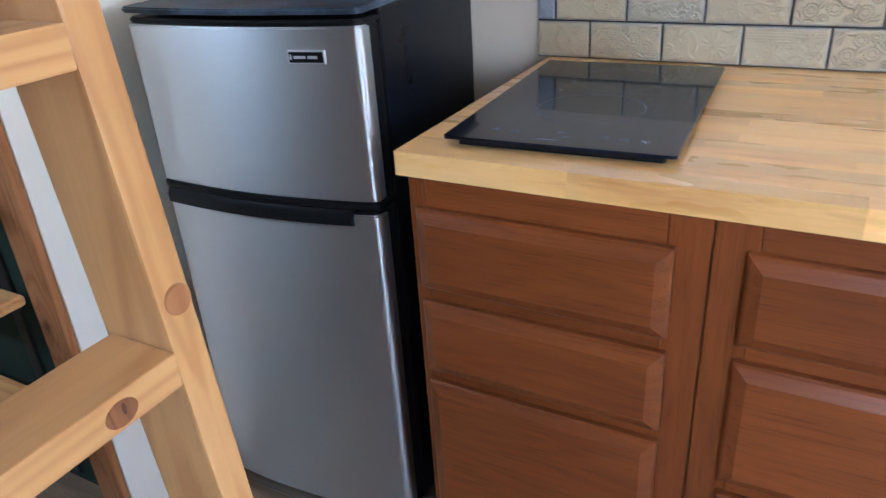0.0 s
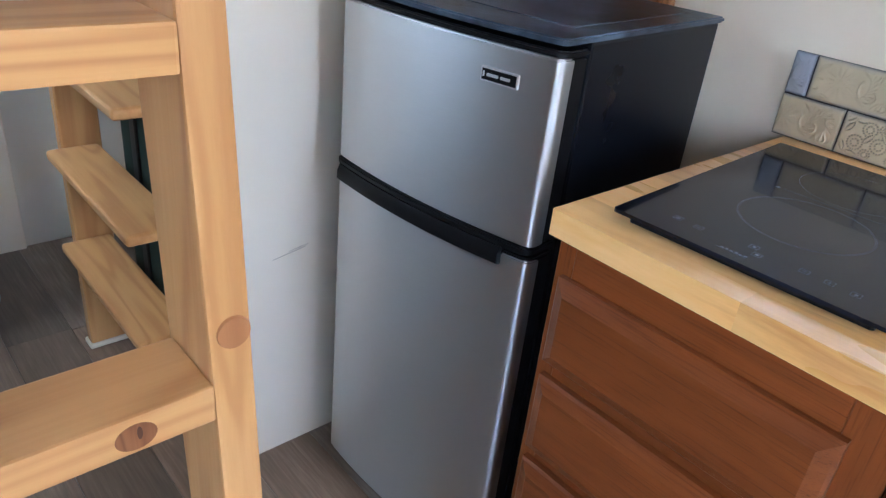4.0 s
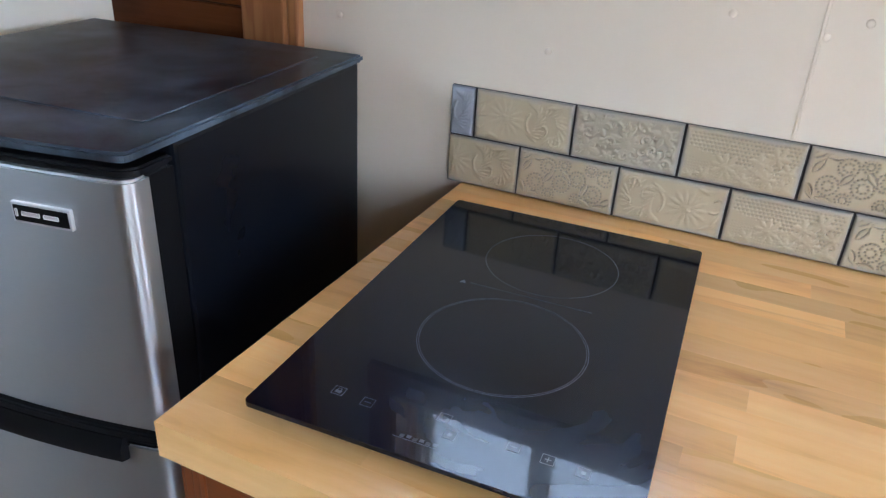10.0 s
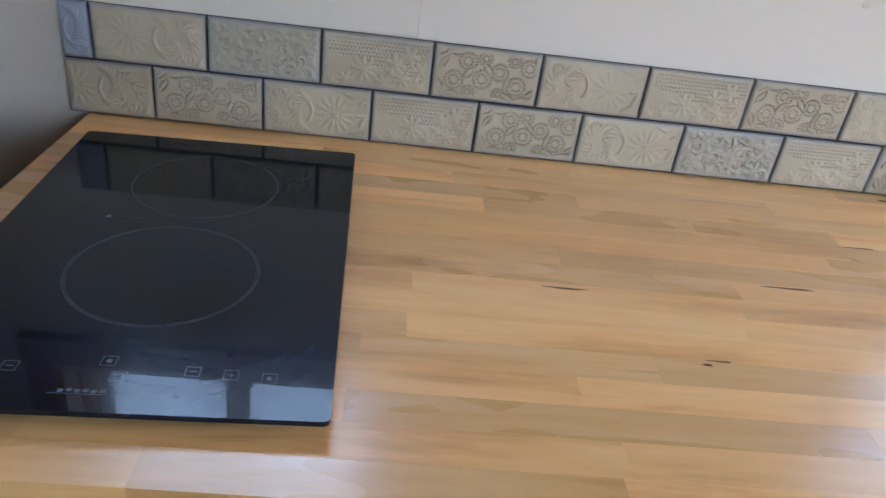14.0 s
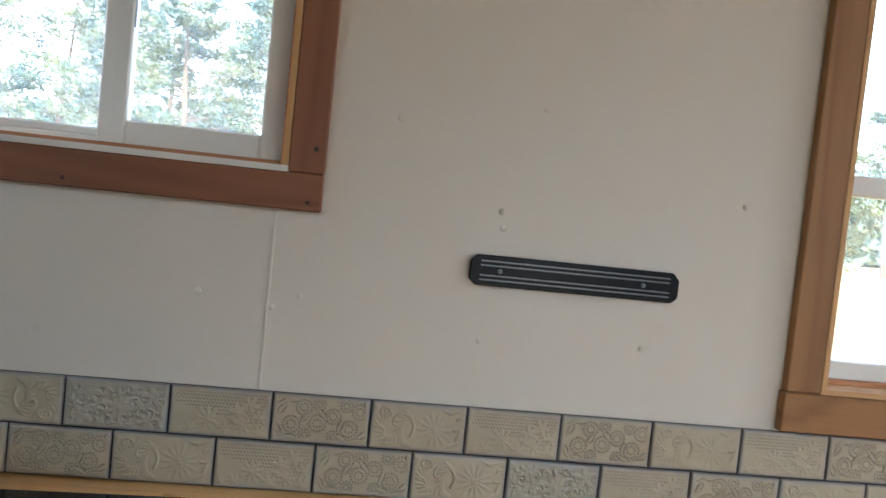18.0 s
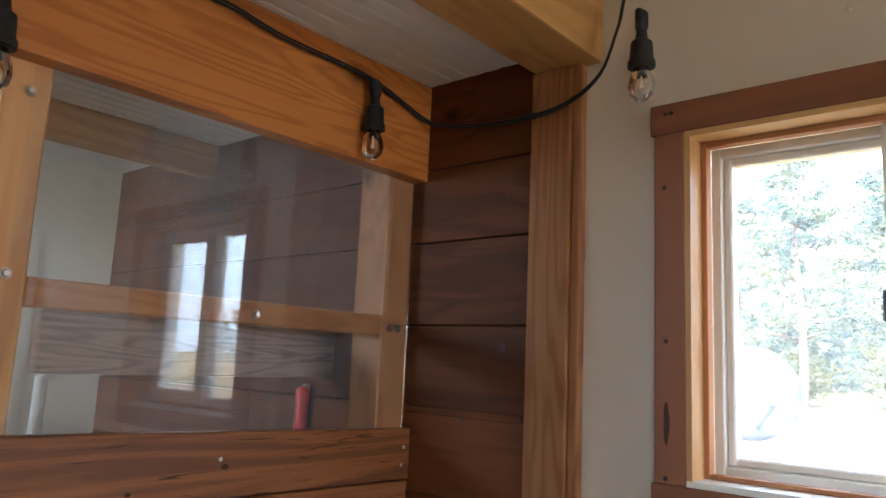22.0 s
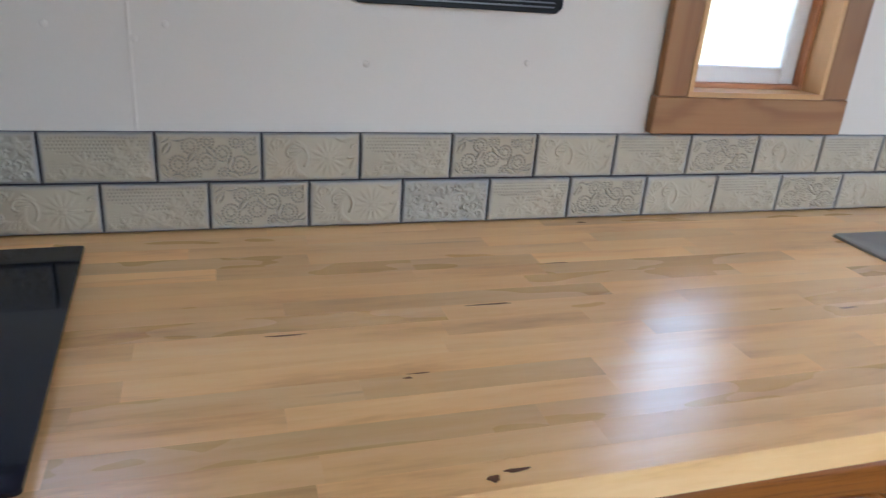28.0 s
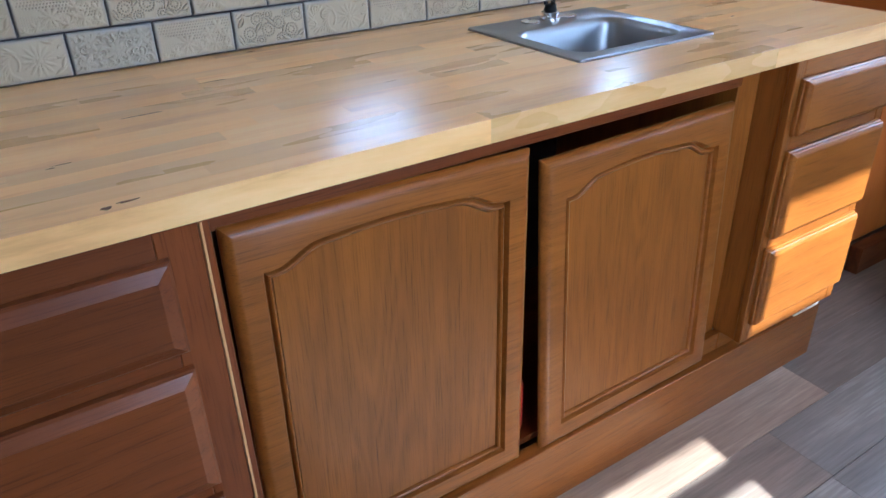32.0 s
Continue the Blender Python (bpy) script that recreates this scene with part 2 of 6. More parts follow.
def birch(axis):
    """Oiled birch strips: soft blotches, pale flames, a few dark mineral streaks."""
    if "birch" in MATS:
        return MATS["birch"]
    n = Nodes("oiled_birch")
    blotch = n.noise(n.coords((0.14, 1, 1)), 18.0, 5.0, 0.65, 0.2)
    flame = n.noise(n.coords((0.12, 1, 1)), 34.0, 4.0, 0.6, 0.8)
    fibre = n.noise(n.coords((0.05, 1, 1)), 160.0, 3.0, 0.6)
    fac = n.math("ADD", n.math("MULTIPLY", blotch, 0.75), n.math("MULTIPLY", flame, 0.35))
    fac = n.math("ADD", fac, n.math("MULTIPLY", fibre, 0.06))
    colour = n.ramp(fac, (0.42, (0.89, 0.57, 0.245)), (0.62, (0.81, 0.465, 0.155)), (0.86, (0.50, 0.205, 0.052)))
    streak = n.ramp(n.noise(n.coords((0.10, 1, 1)), 11.0, 5.0, 0.65, 1.0), (0.66, 0.0), (0.74, 1.0))
    colour = n.mix(n.math("MULTIPLY", streak, 0.4), colour, (0.24, 0.075, 0.02))
    info = n.add("ObjectInfo")
    hsv = n.add("HueSaturation")
    n.link(colour, hsv.inputs["Color"])
    value = n.math("MULTIPLY_ADD", info.outputs["Random"], 0.34)
    value.node.inputs[2].default_value = 0.86
    n.link(value, hsv.inputs["Value"])
    n.link(hsv.outputs[0], n.bsdf.inputs["Base Color"])
    n.link(n.ramp(n.noise(n.coords(shift=False), 5.0, 4.0, 0.6), (0.3, 0.26), (0.7, 0.44)), n.bsdf.inputs["Roughness"])
    # brushed-on varnish: its gloss and level change from stave to stave and in slow waves
    wave = n.noise(n.coords((0.35, 1, 1)), 13.0, 2.0, 0.5)
    gloss = n.math("ADD", n.math("MULTIPLY", wave, 0.30), n.math("MULTIPLY", info.outputs["Random"], 0.10))
    n.link(n.ramp(gloss, (0.08, 0.20), (0.30, 0.46)), n.bsdf.inputs["Coat Roughness"])
    n.set(Coat_Weight=0.9, Coat_IOR=1.55)
    n.bump(n.math("ADD", n.math("MULTIPLY", wave, 1.0), n.math("MULTIPLY", flame, 0.05)), 0.16, 0.004)
    MATS["birch"] = n.mat
    return n.mat


def plain(name, colour, rough=0.5, metal=0.0, wear=0.12, scale=12.0, bump=0.08, coat=0.0, fine=260.0, spec=0.5):
    """Paint, plastic or metal with faint stains and fine relief."""
    if name in MATS:
        return MATS[name]
    n = Nodes(name)
    vec = n.coords(shift=False)
    big = n.noise(vec, scale, 4.0, 0.6)
    small = n.noise(vec, fine, 3.0, 0.6)
    fac = n.math("MULTIPLY_ADD", big, wear * 2)
    fac.node.inputs[2].default_value = 1 - wear
    grey = n.add("CombineColor")
    for k in range(3):
        n.link(fac, grey.inputs[k])
    n.link(n.mix(1.0, colour, grey.outputs[0], "MULTIPLY"), n.bsdf.inputs["Base Color"])
    r = n.math("MULTIPLY_ADD", big, 0.2)
    r.node.inputs[2].default_value = rough - 0.1
    n.link(r, n.bsdf.inputs["Roughness"])
    n.set(Metallic=metal, Coat_Weight=coat, Specular_IOR_Level=spec)
    n.bump(small, bump, 0.001)
    MATS[name] = n.mat
    return n.mat


def glass(name, rough=0.0, tint=(1, 1, 1), dust_haze=0.0, ior=1.45):
    if name in MATS:
        return MATS[name]
    n = Nodes(name)
    n.set(Base_Color=(*tint, 1), Roughness=rough, Transmission_Weight=1.0, IOR=ior)
    if dust_haze:
        # film of dust and wiped streaks scatters passing light; on panes it imitates glare
        film = n.noise(n.coords((3, 3, 1), False), 5.0, 4.0, 0.6, 0.5)
        fac = n.math("MULTIPLY", n.ramp(film, (0.25, 0.35), (0.75, 1.0)), dust_haze)
        scatter = n.add("BsdfTranslucent")
        scatter.inputs["Color"].default_value = (0.9, 0.93, 0.95, 1)
        mixer = n.add("MixShader")
        n.link(fac, mixer.inputs[0])
        n.link(n.bsdf.outputs[0], mixer.inputs[1])
        n.link(scatter.outputs[0], mixer.inputs[2])
        n.link(mixer.outputs[0], n.tree.nodes["Material Output"].inputs["Surface"])
    MATS[name] = n.mat
    return n.mat


def brushed_steel(name, axis, colour=(0.56, 0.575, 0.59), rough=0.40, streak=0.7):
    if name in MATS:
        return MATS[name]
    n = Nodes(name)
    s = [1.0, 1.0, 1.0]
    s["XYZ".index(axis)] = 0.01
    fine = n.noise(n.coords(tuple(s), False), 900.0, 3.0, 0.6)
    n.link(n.mix(n.math("MULTIPLY", fine, 0.25), colour, tuple(c * 0.8 for c in colour)), n.bsdf.inputs["Base Color"])
    r = n.math("MULTIPLY_ADD", fine, 0.1)
    r.node.inputs[2].default_value = rough
    n.link(r, n.bsdf.inputs["Roughness"])
    n.set(Metallic=1.0, Anisotropic=streak, Anisotropic_Rotation=0.25)
    n.bump(fine, 0.05, 0.0005)
    MATS[name] = n.mat
    return n.mat


WHITE = plain("cream_wall_paint", (0.65, 0.56, 0.44), 0.5, 0, 0.03, 3.0, 0.25, 0, 140.0)
PANEL_WHITE = plain("white_panel_paint", (0.86, 0.81, 0.69), 0.42, 0, 0.04, 3.0, 0.12, 0, 160.0)
GREY_WALL = plain("pale_olive_paint", (0.76, 0.75, 0.66), 0.55, 0, 0.05, 3.0, 0.2)
BEAD_WHITE = plain("white_beadboard_paint", (0.78, 0.76, 0.72), 0.5, 0, 0.05, 5.0)
VINYL = plain("white_vinyl", (0.80, 0.75, 0.66), 0.35, 0, 0.04, 8.0)
BLACK = plain("black_plastic", (0.006, 0.006, 0.007), 0.36, 0, 0.2, 20.0, 0.15, 0, 260.0, 0.16)
FRIDGE_BLACK = plain("black_fridge_paint", (0.004, 0.005, 0.008), 0.30, 0, 0.06, 4.0, 0.3, 0, 500.0, 0.22)
CHROME = plain("chrome", (0.75, 0.75, 0.76), 0.15, 1.0, 0.05)
SCREW = plain("steel_screw", (0.62, 0.60, 0.56), 0.3, 1.0, 0.1)
NAIL_DARK = plain("dark_nail", (0.035, 0.02, 0.014), 0.7)
GROUT = plain("dark_grout", (0.050, 0.048, 0.052), 0.85, 0, 0.2, 30.0, 0.4)
# the panes' film is set to give the milky veil of lens glare
GLASS = glass("window_glass", 0.0, (1, 1, 1), 0.10)
BULB_GLASS = glass("bulb_glass", 0.02)
RUBBER = plain("black_rubber", (0.01, 0.01, 0.01), 0.6)
GREEN = plain("dark_green_fabric", (0.004, 0.020, 0.013), 0.85)
DARK = plain("dark_brown_and_shade", (0.03, 0.022, 0.018), 0.8)
GREY_PAINT = plain("charcoal_paint", (0.06, 0.065, 0.075), 0.6)
FABRIC_WHITE = plain("off_white_mattress_fabric", (0.40, 0.36, 0.295), 0.9, 0, 0.08, 10.0, 0.5)
FABRIC_TAN = plain("tan_cushion_fabric", (0.40, 0.275, 0.155), 0.9, 0, 0.08, 10.0, 0.5)
RED = plain("red_plastic", (0.62, 0.025, 0.02), 0.4)
MARK_DIM = plain("dim_grey_print", (0.055, 0.06, 0.07), 0.5)
MARK = plain("pale_grey_print", (0.12, 0.13, 0.15), 0.5)
SILVER = plain("silver_print", (0.7, 0.7, 0.72), 0.35, 0.6)
BEIGE_PLASTIC = plain("white_switch_plastic", (0.78, 0.76, 0.72), 0.35)
STEEL = brushed_steel("brushed_steel_door", "X")
STEEL_SINK = brushed_steel("satin_steel_sink", "X", (0.31, 0.32, 0.33), 0.30, 0.0)
STEEL_PLATE = brushed_steel("steel_cover_plate", "Z", (0.6, 0.6, 0.58), 0.35, 0.0)


def fridge_top_material():
    n = Nodes("dusty_blue_sheen_fridge_top")
    vec = n.coords(shift=False)
    dust_haze = n.noise(vec, 8.0, 6.0, 0.62, 0.3)
    # cloudy dust, tinted blue to paint in the sheen of reflected sky
    n.link(n.ramp(dust_haze, (0.38, (0.010, 0.014, 0.021)), (0.68, (0.105, 0.14, 0.185))), n.bsdf.inputs["Base Color"])
    n.link(n.ramp(dust_haze, (0.3, 0.33), (0.75, 0.40)), n.bsdf.inputs["Roughness"])
    n.set(Specular_IOR_Level=0.20)
    n.bump(n.noise(vec, 700.0, 2.0), 0.25, 0.001)
    return n.mat


FRIDGE_TOP = fridge_top_material()


def dish_material():
    """Blue-grey paint with dappled tree shade mixed into its colour."""
    n = Nodes("dappled_shade_dish_paint")
    # noise blotches paint the dapple of shade and brighter spots
    dapple = n.noise(n.coords(shift=False), 6.0, 3.0, 0.5, 0.6)
    n.link(n.ramp(dapple, (0.42, (0.036, 0.045, 0.075)), (0.62, (0.15, 0.15, 0.16))), n.bsdf.inputs["Base Color"])
    n.set(Roughness=0.55)
    return n.mat


DISH = dish_material()


def cooktop_material():
    """Black ceramic glass with wiped smears."""
    n = Nodes("black_ceramic_glass")
    vec = n.coords((1, 0.4, 1), False)
    smear = n.noise(vec, 14.0, 4.0, 0.6, 0.5)
    sep = n.add("SeparateXYZ")
    n.link(n.coords(shift=False), sep.inputs[0])
    # arcs left by a wiping cloth in front of the large zone
    away = n.math("SQRT", n.math("ADD", n.math("POWER", n.math("SUBTRACT", sep.outputs[0], 0.05), 2.0), n.math("POWER", n.math("ADD", sep.outputs[1], 0.10), 2.0)))
    wob = n.noise(n.coords(shift=False), 11.0, 3.0)
    turn = n.math("ARCTAN2", n.math("ADD", sep.outputs[1], 0.10), n.math("SUBTRACT", sep.outputs[0], 0.05))
    polar = n.add("CombineXYZ")
    n.link(n.math("MULTIPLY", n.math("ADD", away, n.math("MULTIPLY", wob, 0.05)), 60.0), polar.inputs[0])
    n.link(n.math("MULTIPLY", turn, 1.6), polar.inputs[1])
    arcs = n.ramp(n.noise(polar.outputs[0], 1.0, 2.0, 0.4), (0.25, 0.7), (0.75, 1.0))
    wiped = n.ramp(n.math("ADD", away, n.math("MULTIPLY", wob, 0.09)), (0.04, 0.1), (0.13, 0.8), (0.18, 0.7), (0.27, 0.1))
    film = n.math("MULTIPLY", n.math("MULTIPLY", n.ramp(smear, (0.2, 0.65), (0.8, 1.0)), wiped), arcs)
    n.link(n.mix(film, (0.003, 0.004, 0.010), (0.010, 0.017, 0.033)), n.bsdf.inputs["Base Color"])
    n.link(n.ramp(film, (0.0, 0.08), (1.0, 0.34)), n.bsdf.inputs["Roughness"])
    n.set(Specular_IOR_Level=0.12, Coat_Weight=0.34, Coat_Roughness=0.01)
    return n.mat


COOK_GLASS = cooktop_material()


def tile_material(name, light, dark):
    """Glazed stoneware: buff in the middle, blue-grey towards worn edges."""
    n = Nodes(name)
    tc = n.add("TexCoord")
    sep = n.add("SeparateXYZ")
    n.link(tc.outputs["Object"], sep.inputs[0])
    ex = n.math("SUBTRACT", 0.0762, n.math("ABSOLUTE", sep.outputs[0]))
    ez = n.math("SUBTRACT", 0.0378, n.math("ABSOLUTE", sep.outputs[2]))
    edge = n.math("MINIMUM", ex, ez)
    cloud = n.noise(n.coords((1, 1, 1)), 28.0, 4.0, 0.6)
    edge = n.math("ADD", edge, n.math("MULTIPLY_ADD", cloud, 0.016))
    edge.node.inputs[1].links[0].from_node.inputs[2].default_value = -0.008
    fac = n.ramp(edge, (0.0, 0.75), (0.007, 0.0))
    fac2 = n.ramp(n.noise(n.coords((1, 1, 1)), 12.0, 3.0), (0.35, 0.0), (0.75, 0.6))
    colour = n.mix(fac, n.mix(fac2, light, tuple(c * 0.82 for c in light)), dark)
    # the hollows of the relief are coloured darker with depth
    deep = n.math("ADD", sep.outputs[1], 0.0066)
    hollow_tone = n.ramp(n.math("MULTIPLY", deep, 330.0), (0.08, 0.0), (0.8, 0.5))
    colour = n.mix(hollow_tone, colour, tuple(c * 0.42 for c in dark))
    n.link(colour, n.bsdf.inputs["Base Color"])
    n.set(Roughness=0.42)
    n.bump(n.noise(n.coords((1, 1, 1)), 420.0, 3.0), 0.2, 0.0006)
    return n.mat


TILE_BUFF = tile_material("buff_glazed_stoneware", (0.43, 0.35, 0.225), (0.29, 0.275, 0.25))
TILE_GREY = tile_material("grey_buff_glazed_stoneware", (0.39, 0.335, 0.24), (0.27, 0.265, 0.255))
TILE_BLUE = tile_material("blue_grey_glazed_stoneware", (0.29, 0.30, 0.33), (0.20, 0.22, 0.26))


def floor_material():
    n = Nodes("grey_brown_vinyl_plank")
    fibre = n.noise(n.coords((0.05, 1, 1)), 120.0, 5.0, 0.65)
    cloud = n.noise(n.coords((0.25, 1, 1)), 6.0, 4.0, 0.6)
    fac = n.math("ADD", n.math("MULTIPLY", fibre, 0.45), n.math("MULTIPLY", cloud, 0.6), True)
    colour = n.ramp(fac, (0.25, (0.38, 0.33, 0.28)), (0.5, (0.205, 0.168, 0.136)), (0.8, (0.075, 0.058, 0.046)))
    info = n.add("ObjectInfo")
    hsv = n.add("HueSaturation")
    n.link(colour, hsv.inputs["Color"])
    v = n.math("MULTIPLY_ADD", info.outputs["Random"], 0.7)
    v.node.inputs[2].default_value = 0.62
    n.link(v, hsv.inputs["Value"])
    # some planks are browner, some greyer
    tone = n.mix(n.math("FRACT", n.math("MULTIPLY", info.outputs["Random"], 7.3)), (1.12, 0.94, 0.78), (0.95, 1.0, 1.03))
    n.link(n.mix(1.0, hsv.outputs[0], tone, "MULTIPLY"), n.bsdf.inputs["Base Color"])
    r = n.math("MULTIPLY_ADD", fibre, 0.2)
    r.node.inputs[2].default_value = 0.24
    n.link(r, n.bsdf.inputs["Roughness"])
    n.bump(fibre, 0.2, 0.001)
    return n.mat


FLOOR_MAT = floor_material()


def ground_material():
    n = Nodes("dry_grass_ground")
    vec = n.coords(shift=False)
    a = n.noise(vec, 0.25, 5.0, 0.6)
    b = n.noise(vec, 9.0, 5.0, 0.7)
    fac = n.math("ADD", n.math("MULTIPLY", a, 0.7), n.math("MULTIPLY", b, 0.4), True)
    n.link(n.ramp(fac, (0.3, (0.30, 0.22, 0.095)), (0.55, (0.24, 0.165, 0.06)), (0.8, (0.12, 0.10, 0.035))), n.bsdf.inputs["Base Color"])
    n.set(Roughness=0.95)
    n.bump(b, 0.6, 0.05)
    return n.mat


def leaf_material(name, a, b):
    n = Nodes(name)
    geo = n.add("NewGeometry")
    # whole tufts differ more than single blades do
    tuft = n.ramp(n.noise(n.coords(), 0.8, 3.0, 0.6), (0.38, 0.0), (0.62, 0.8))
    fac = n.math("ADD", tuft, n.math("MULTIPLY", geo.outputs["Random Per Island"], 0.25), True)
    n.link(n.mix(fac, a, b), n.bsdf.inputs["Base Color"])
    n.set(Roughness=0.6)
    return n.mat


GROUND = ground_material()
NEEDLES = leaf_material("pine_needles", (0.038, 0.085, 0.080), (0.19, 0.20, 0.08))
BUSH_LEAF = leaf_material("yellow_green_leaves", (0.12, 0.13, 0.03), (0.26, 0.23, 0.05))
BARK = wood("pine_bark", (0.22, 0.15, 0.10), (0.09, 0.06, 0.04), "Z", 0.9)
# ================= building helpers =================
ORIGIN = {}


def thing(name, at, label, category, group="", kind=""):
    """A top-level thing: an Empty at its base, which parents its parts."""
    ob = new(name)
    ob.location = at
    ob.empty_display_size = 0.05
    ORIGIN[ob] = Vector(at)
    return tagged(ob, label, category, group, kind)


def part(name, bm, material, parent=None, label=""):
    """One mesh object, made from a bmesh in world places, under a thing or a part (or alone)."""
    me = bpy.data.meshes.new(name)
    origin = ORIGIN.get(parent, Vector((0, 0, 0)))
    if parent is not None:
        bmesh.ops.translate(bm, verts=bm.verts, vec=-origin)
    bm.to_mesh(me)
    bm.free()
    me.materials.append(material)
    ob = new(name, me)
    if parent is not None:
        ob.parent = parent
        ORIGIN[ob] = origin
    return tagged(ob, label)


def shared(name, me, parent, at, turn=None):
    """A piece on shared mesh data, at a place of the world."""
    ob = new(name, me)
    ob.parent = parent
    ob.location = Vector(at) - ORIGIN.get(parent, Vector((0, 0, 0)))
    if turn:
        ob.rotation_euler = turn
    return ob


def structure(name, bm, material, label, category):
    ob = part(name, bm, material)
    return tagged(ob, label, category, kind="structure")


def smooth(ob, angle=40):
    for p in ob.data.polygons:
        p.use_smooth = True
    ob.data.set_sharp_from_angle(angle=radians(angle))
    return ob


def box(x0, x1, y0, y1, z0, z1, bevel=0.0, seg=1, bm=None):
    """A box with softened edges; joins into bm if given."""
    one = bmesh.new()
    bmesh.ops.create_cube(one, size=1.0)
    bmesh.ops.scale(one, verts=one.verts, vec=(abs(x1 - x0), abs(y1 - y0), abs(z1 - z0)))
    bmesh.ops.translate(one, verts=one.verts, vec=((x0 + x1) / 2, (y0 + y1) / 2, (z0 + z1) / 2))
    if bevel:
        bmesh.ops.bevel(one, geom=one.edges[:], offset=bevel, segments=seg, affect="EDGES", profile=0.6)
    return merge(bm, one)


def merge(bm, one):
    if bm is None:
        return one
    me = bpy.data.meshes.new("join")
    one.to_mesh(me)
    one.free()
    bm.from_mesh(me)
    bpy.data.meshes.remove(me)
    return bm


def rod(a, b, r, r2=None, seg=16, bm=None):
    """A round bar from a to b."""
    a, b = Vector(a), Vector(b)
    one = bmesh.new()
    bmesh.ops.create_cone(one, cap_ends=True, segments=seg, radius1=r, radius2=r if r2 is None else r2, depth=(b - a).length)
    turn = (b - a).to_track_quat("Z", "Y").to_matrix().to_4x4()
    bmesh.ops.transform(one, matrix=Matrix.Translation((a + b) / 2) @ turn, verts=one.verts)
    return merge(bm, one)


def lathe(profile, seg=24, at=(0, 0, 0), bm=None):
    """A turned shape from (radius, height) pairs round the z axis."""
    one = bmesh.new()
    rings = []
    for r, z in profile:
        rings.append([one.verts.new((r * math.cos(2 * math.pi * k / seg), r * math.sin(2 * math.pi * k / seg), z)) for k in range(seg)])
    for a, b in zip(rings, rings[1:]):
        for k in range(seg):
            one.faces.new((a[k], a[(k + 1) % seg], b[(k + 1) % seg], b[k]))
    one.faces.new(rings[0][::-1])
    one.faces.new(rings[-1])
    bmesh.ops.translate(one, verts=one.verts, vec=at)
    return merge(bm, one)


def prism(points, a, b, axis="y", bevel=0.0, bm=None):
    """An outline drawn in two axes, pulled along the third from a to b."""
    one = bmesh.new()
    order = {"x": lambda u, v, w: (w, u, v), "y": lambda u, v, w: (u, w, v), "z": lambda u, v, w: (u, v, w)}[axis]
    lower = [one.verts.new(order(u, v, a)) for u, v in points]
    upper = [one.verts.new(order(u, v, b)) for u, v in points]
    n = len(points)
    one.faces.new(lower)
    one.faces.new(upper[::-1])
    for k in range(n):
        one.faces.new((lower[k], upper[k], upper[(k + 1) % n], lower[(k + 1) % n]))
    bmesh.ops.recalc_face_normals(one, faces=one.faces)
    if bevel:
        bmesh.ops.bevel(one, geom=one.edges[:], offset=bevel, segments=1, affect="EDGES")
    return merge(bm, one)


def tube(name, points, r, material, parent=None, label="", seg=8):
    """A bent cable as a mesh swept along a smooth line."""
    pts = [Vector(p) for p in points]
    fine = []
    for k in range(len(pts) - 1):
        p0, p1, p2, p3 = pts[max(k - 1, 0)], pts[k], pts[k + 1], pts[min(k + 2, len(pts) - 1)]
        for s in range(8):
            u = s / 8
            fine.append(0.5 * ((2 * p1) + (p2 - p0) * u + (2 * p0 - 5 * p1 + 4 * p2 - p3) * u * u + (3 * p1 - p0 - 3 * p2 + p3) * u ** 3))
    fine.append(pts[-1])
    bm = bmesh.new()
    rings = []
    for k, p in enumerate(fine):
        way = (fine[min(k + 1, len(fine) - 1)] - fine[max(k - 1, 0)]).normalized()
        side = way.cross(Vector((0.13, 0.31, 0.94))).normalized()
        other = way.cross(side)
        rings.append([bm.verts.new(p + r * (math.cos(2 * math.pi * j / seg) * side + math.sin(2 * math.pi * j / seg) * other)) for j in range(seg)])
    for a, b in zip(rings, rings[1:]):
        for j in range(seg):
            bm.faces.new((a[j], a[(j + 1) % seg], b[(j + 1) % seg], b[j]))
    bm.faces.new(rings[0])
    bm.faces.new(rings[-1][::-1])
    bmesh.ops.recalc_face_normals(bm, faces=bm.faces)
    return smooth(part(name, bm, material, parent, label), 60)


def screw_head(parent, at, axis="x", r=0.005, material=None, name="screw"):
    way = {"x": Vector((1, 0, 0)), "y": Vector((0, -1, 0))}[axis]
    return part(name, rod(Vector(at), Vector(at) + way * 0.0025, r, r * 0.7, 10), material or SCREW, parent)


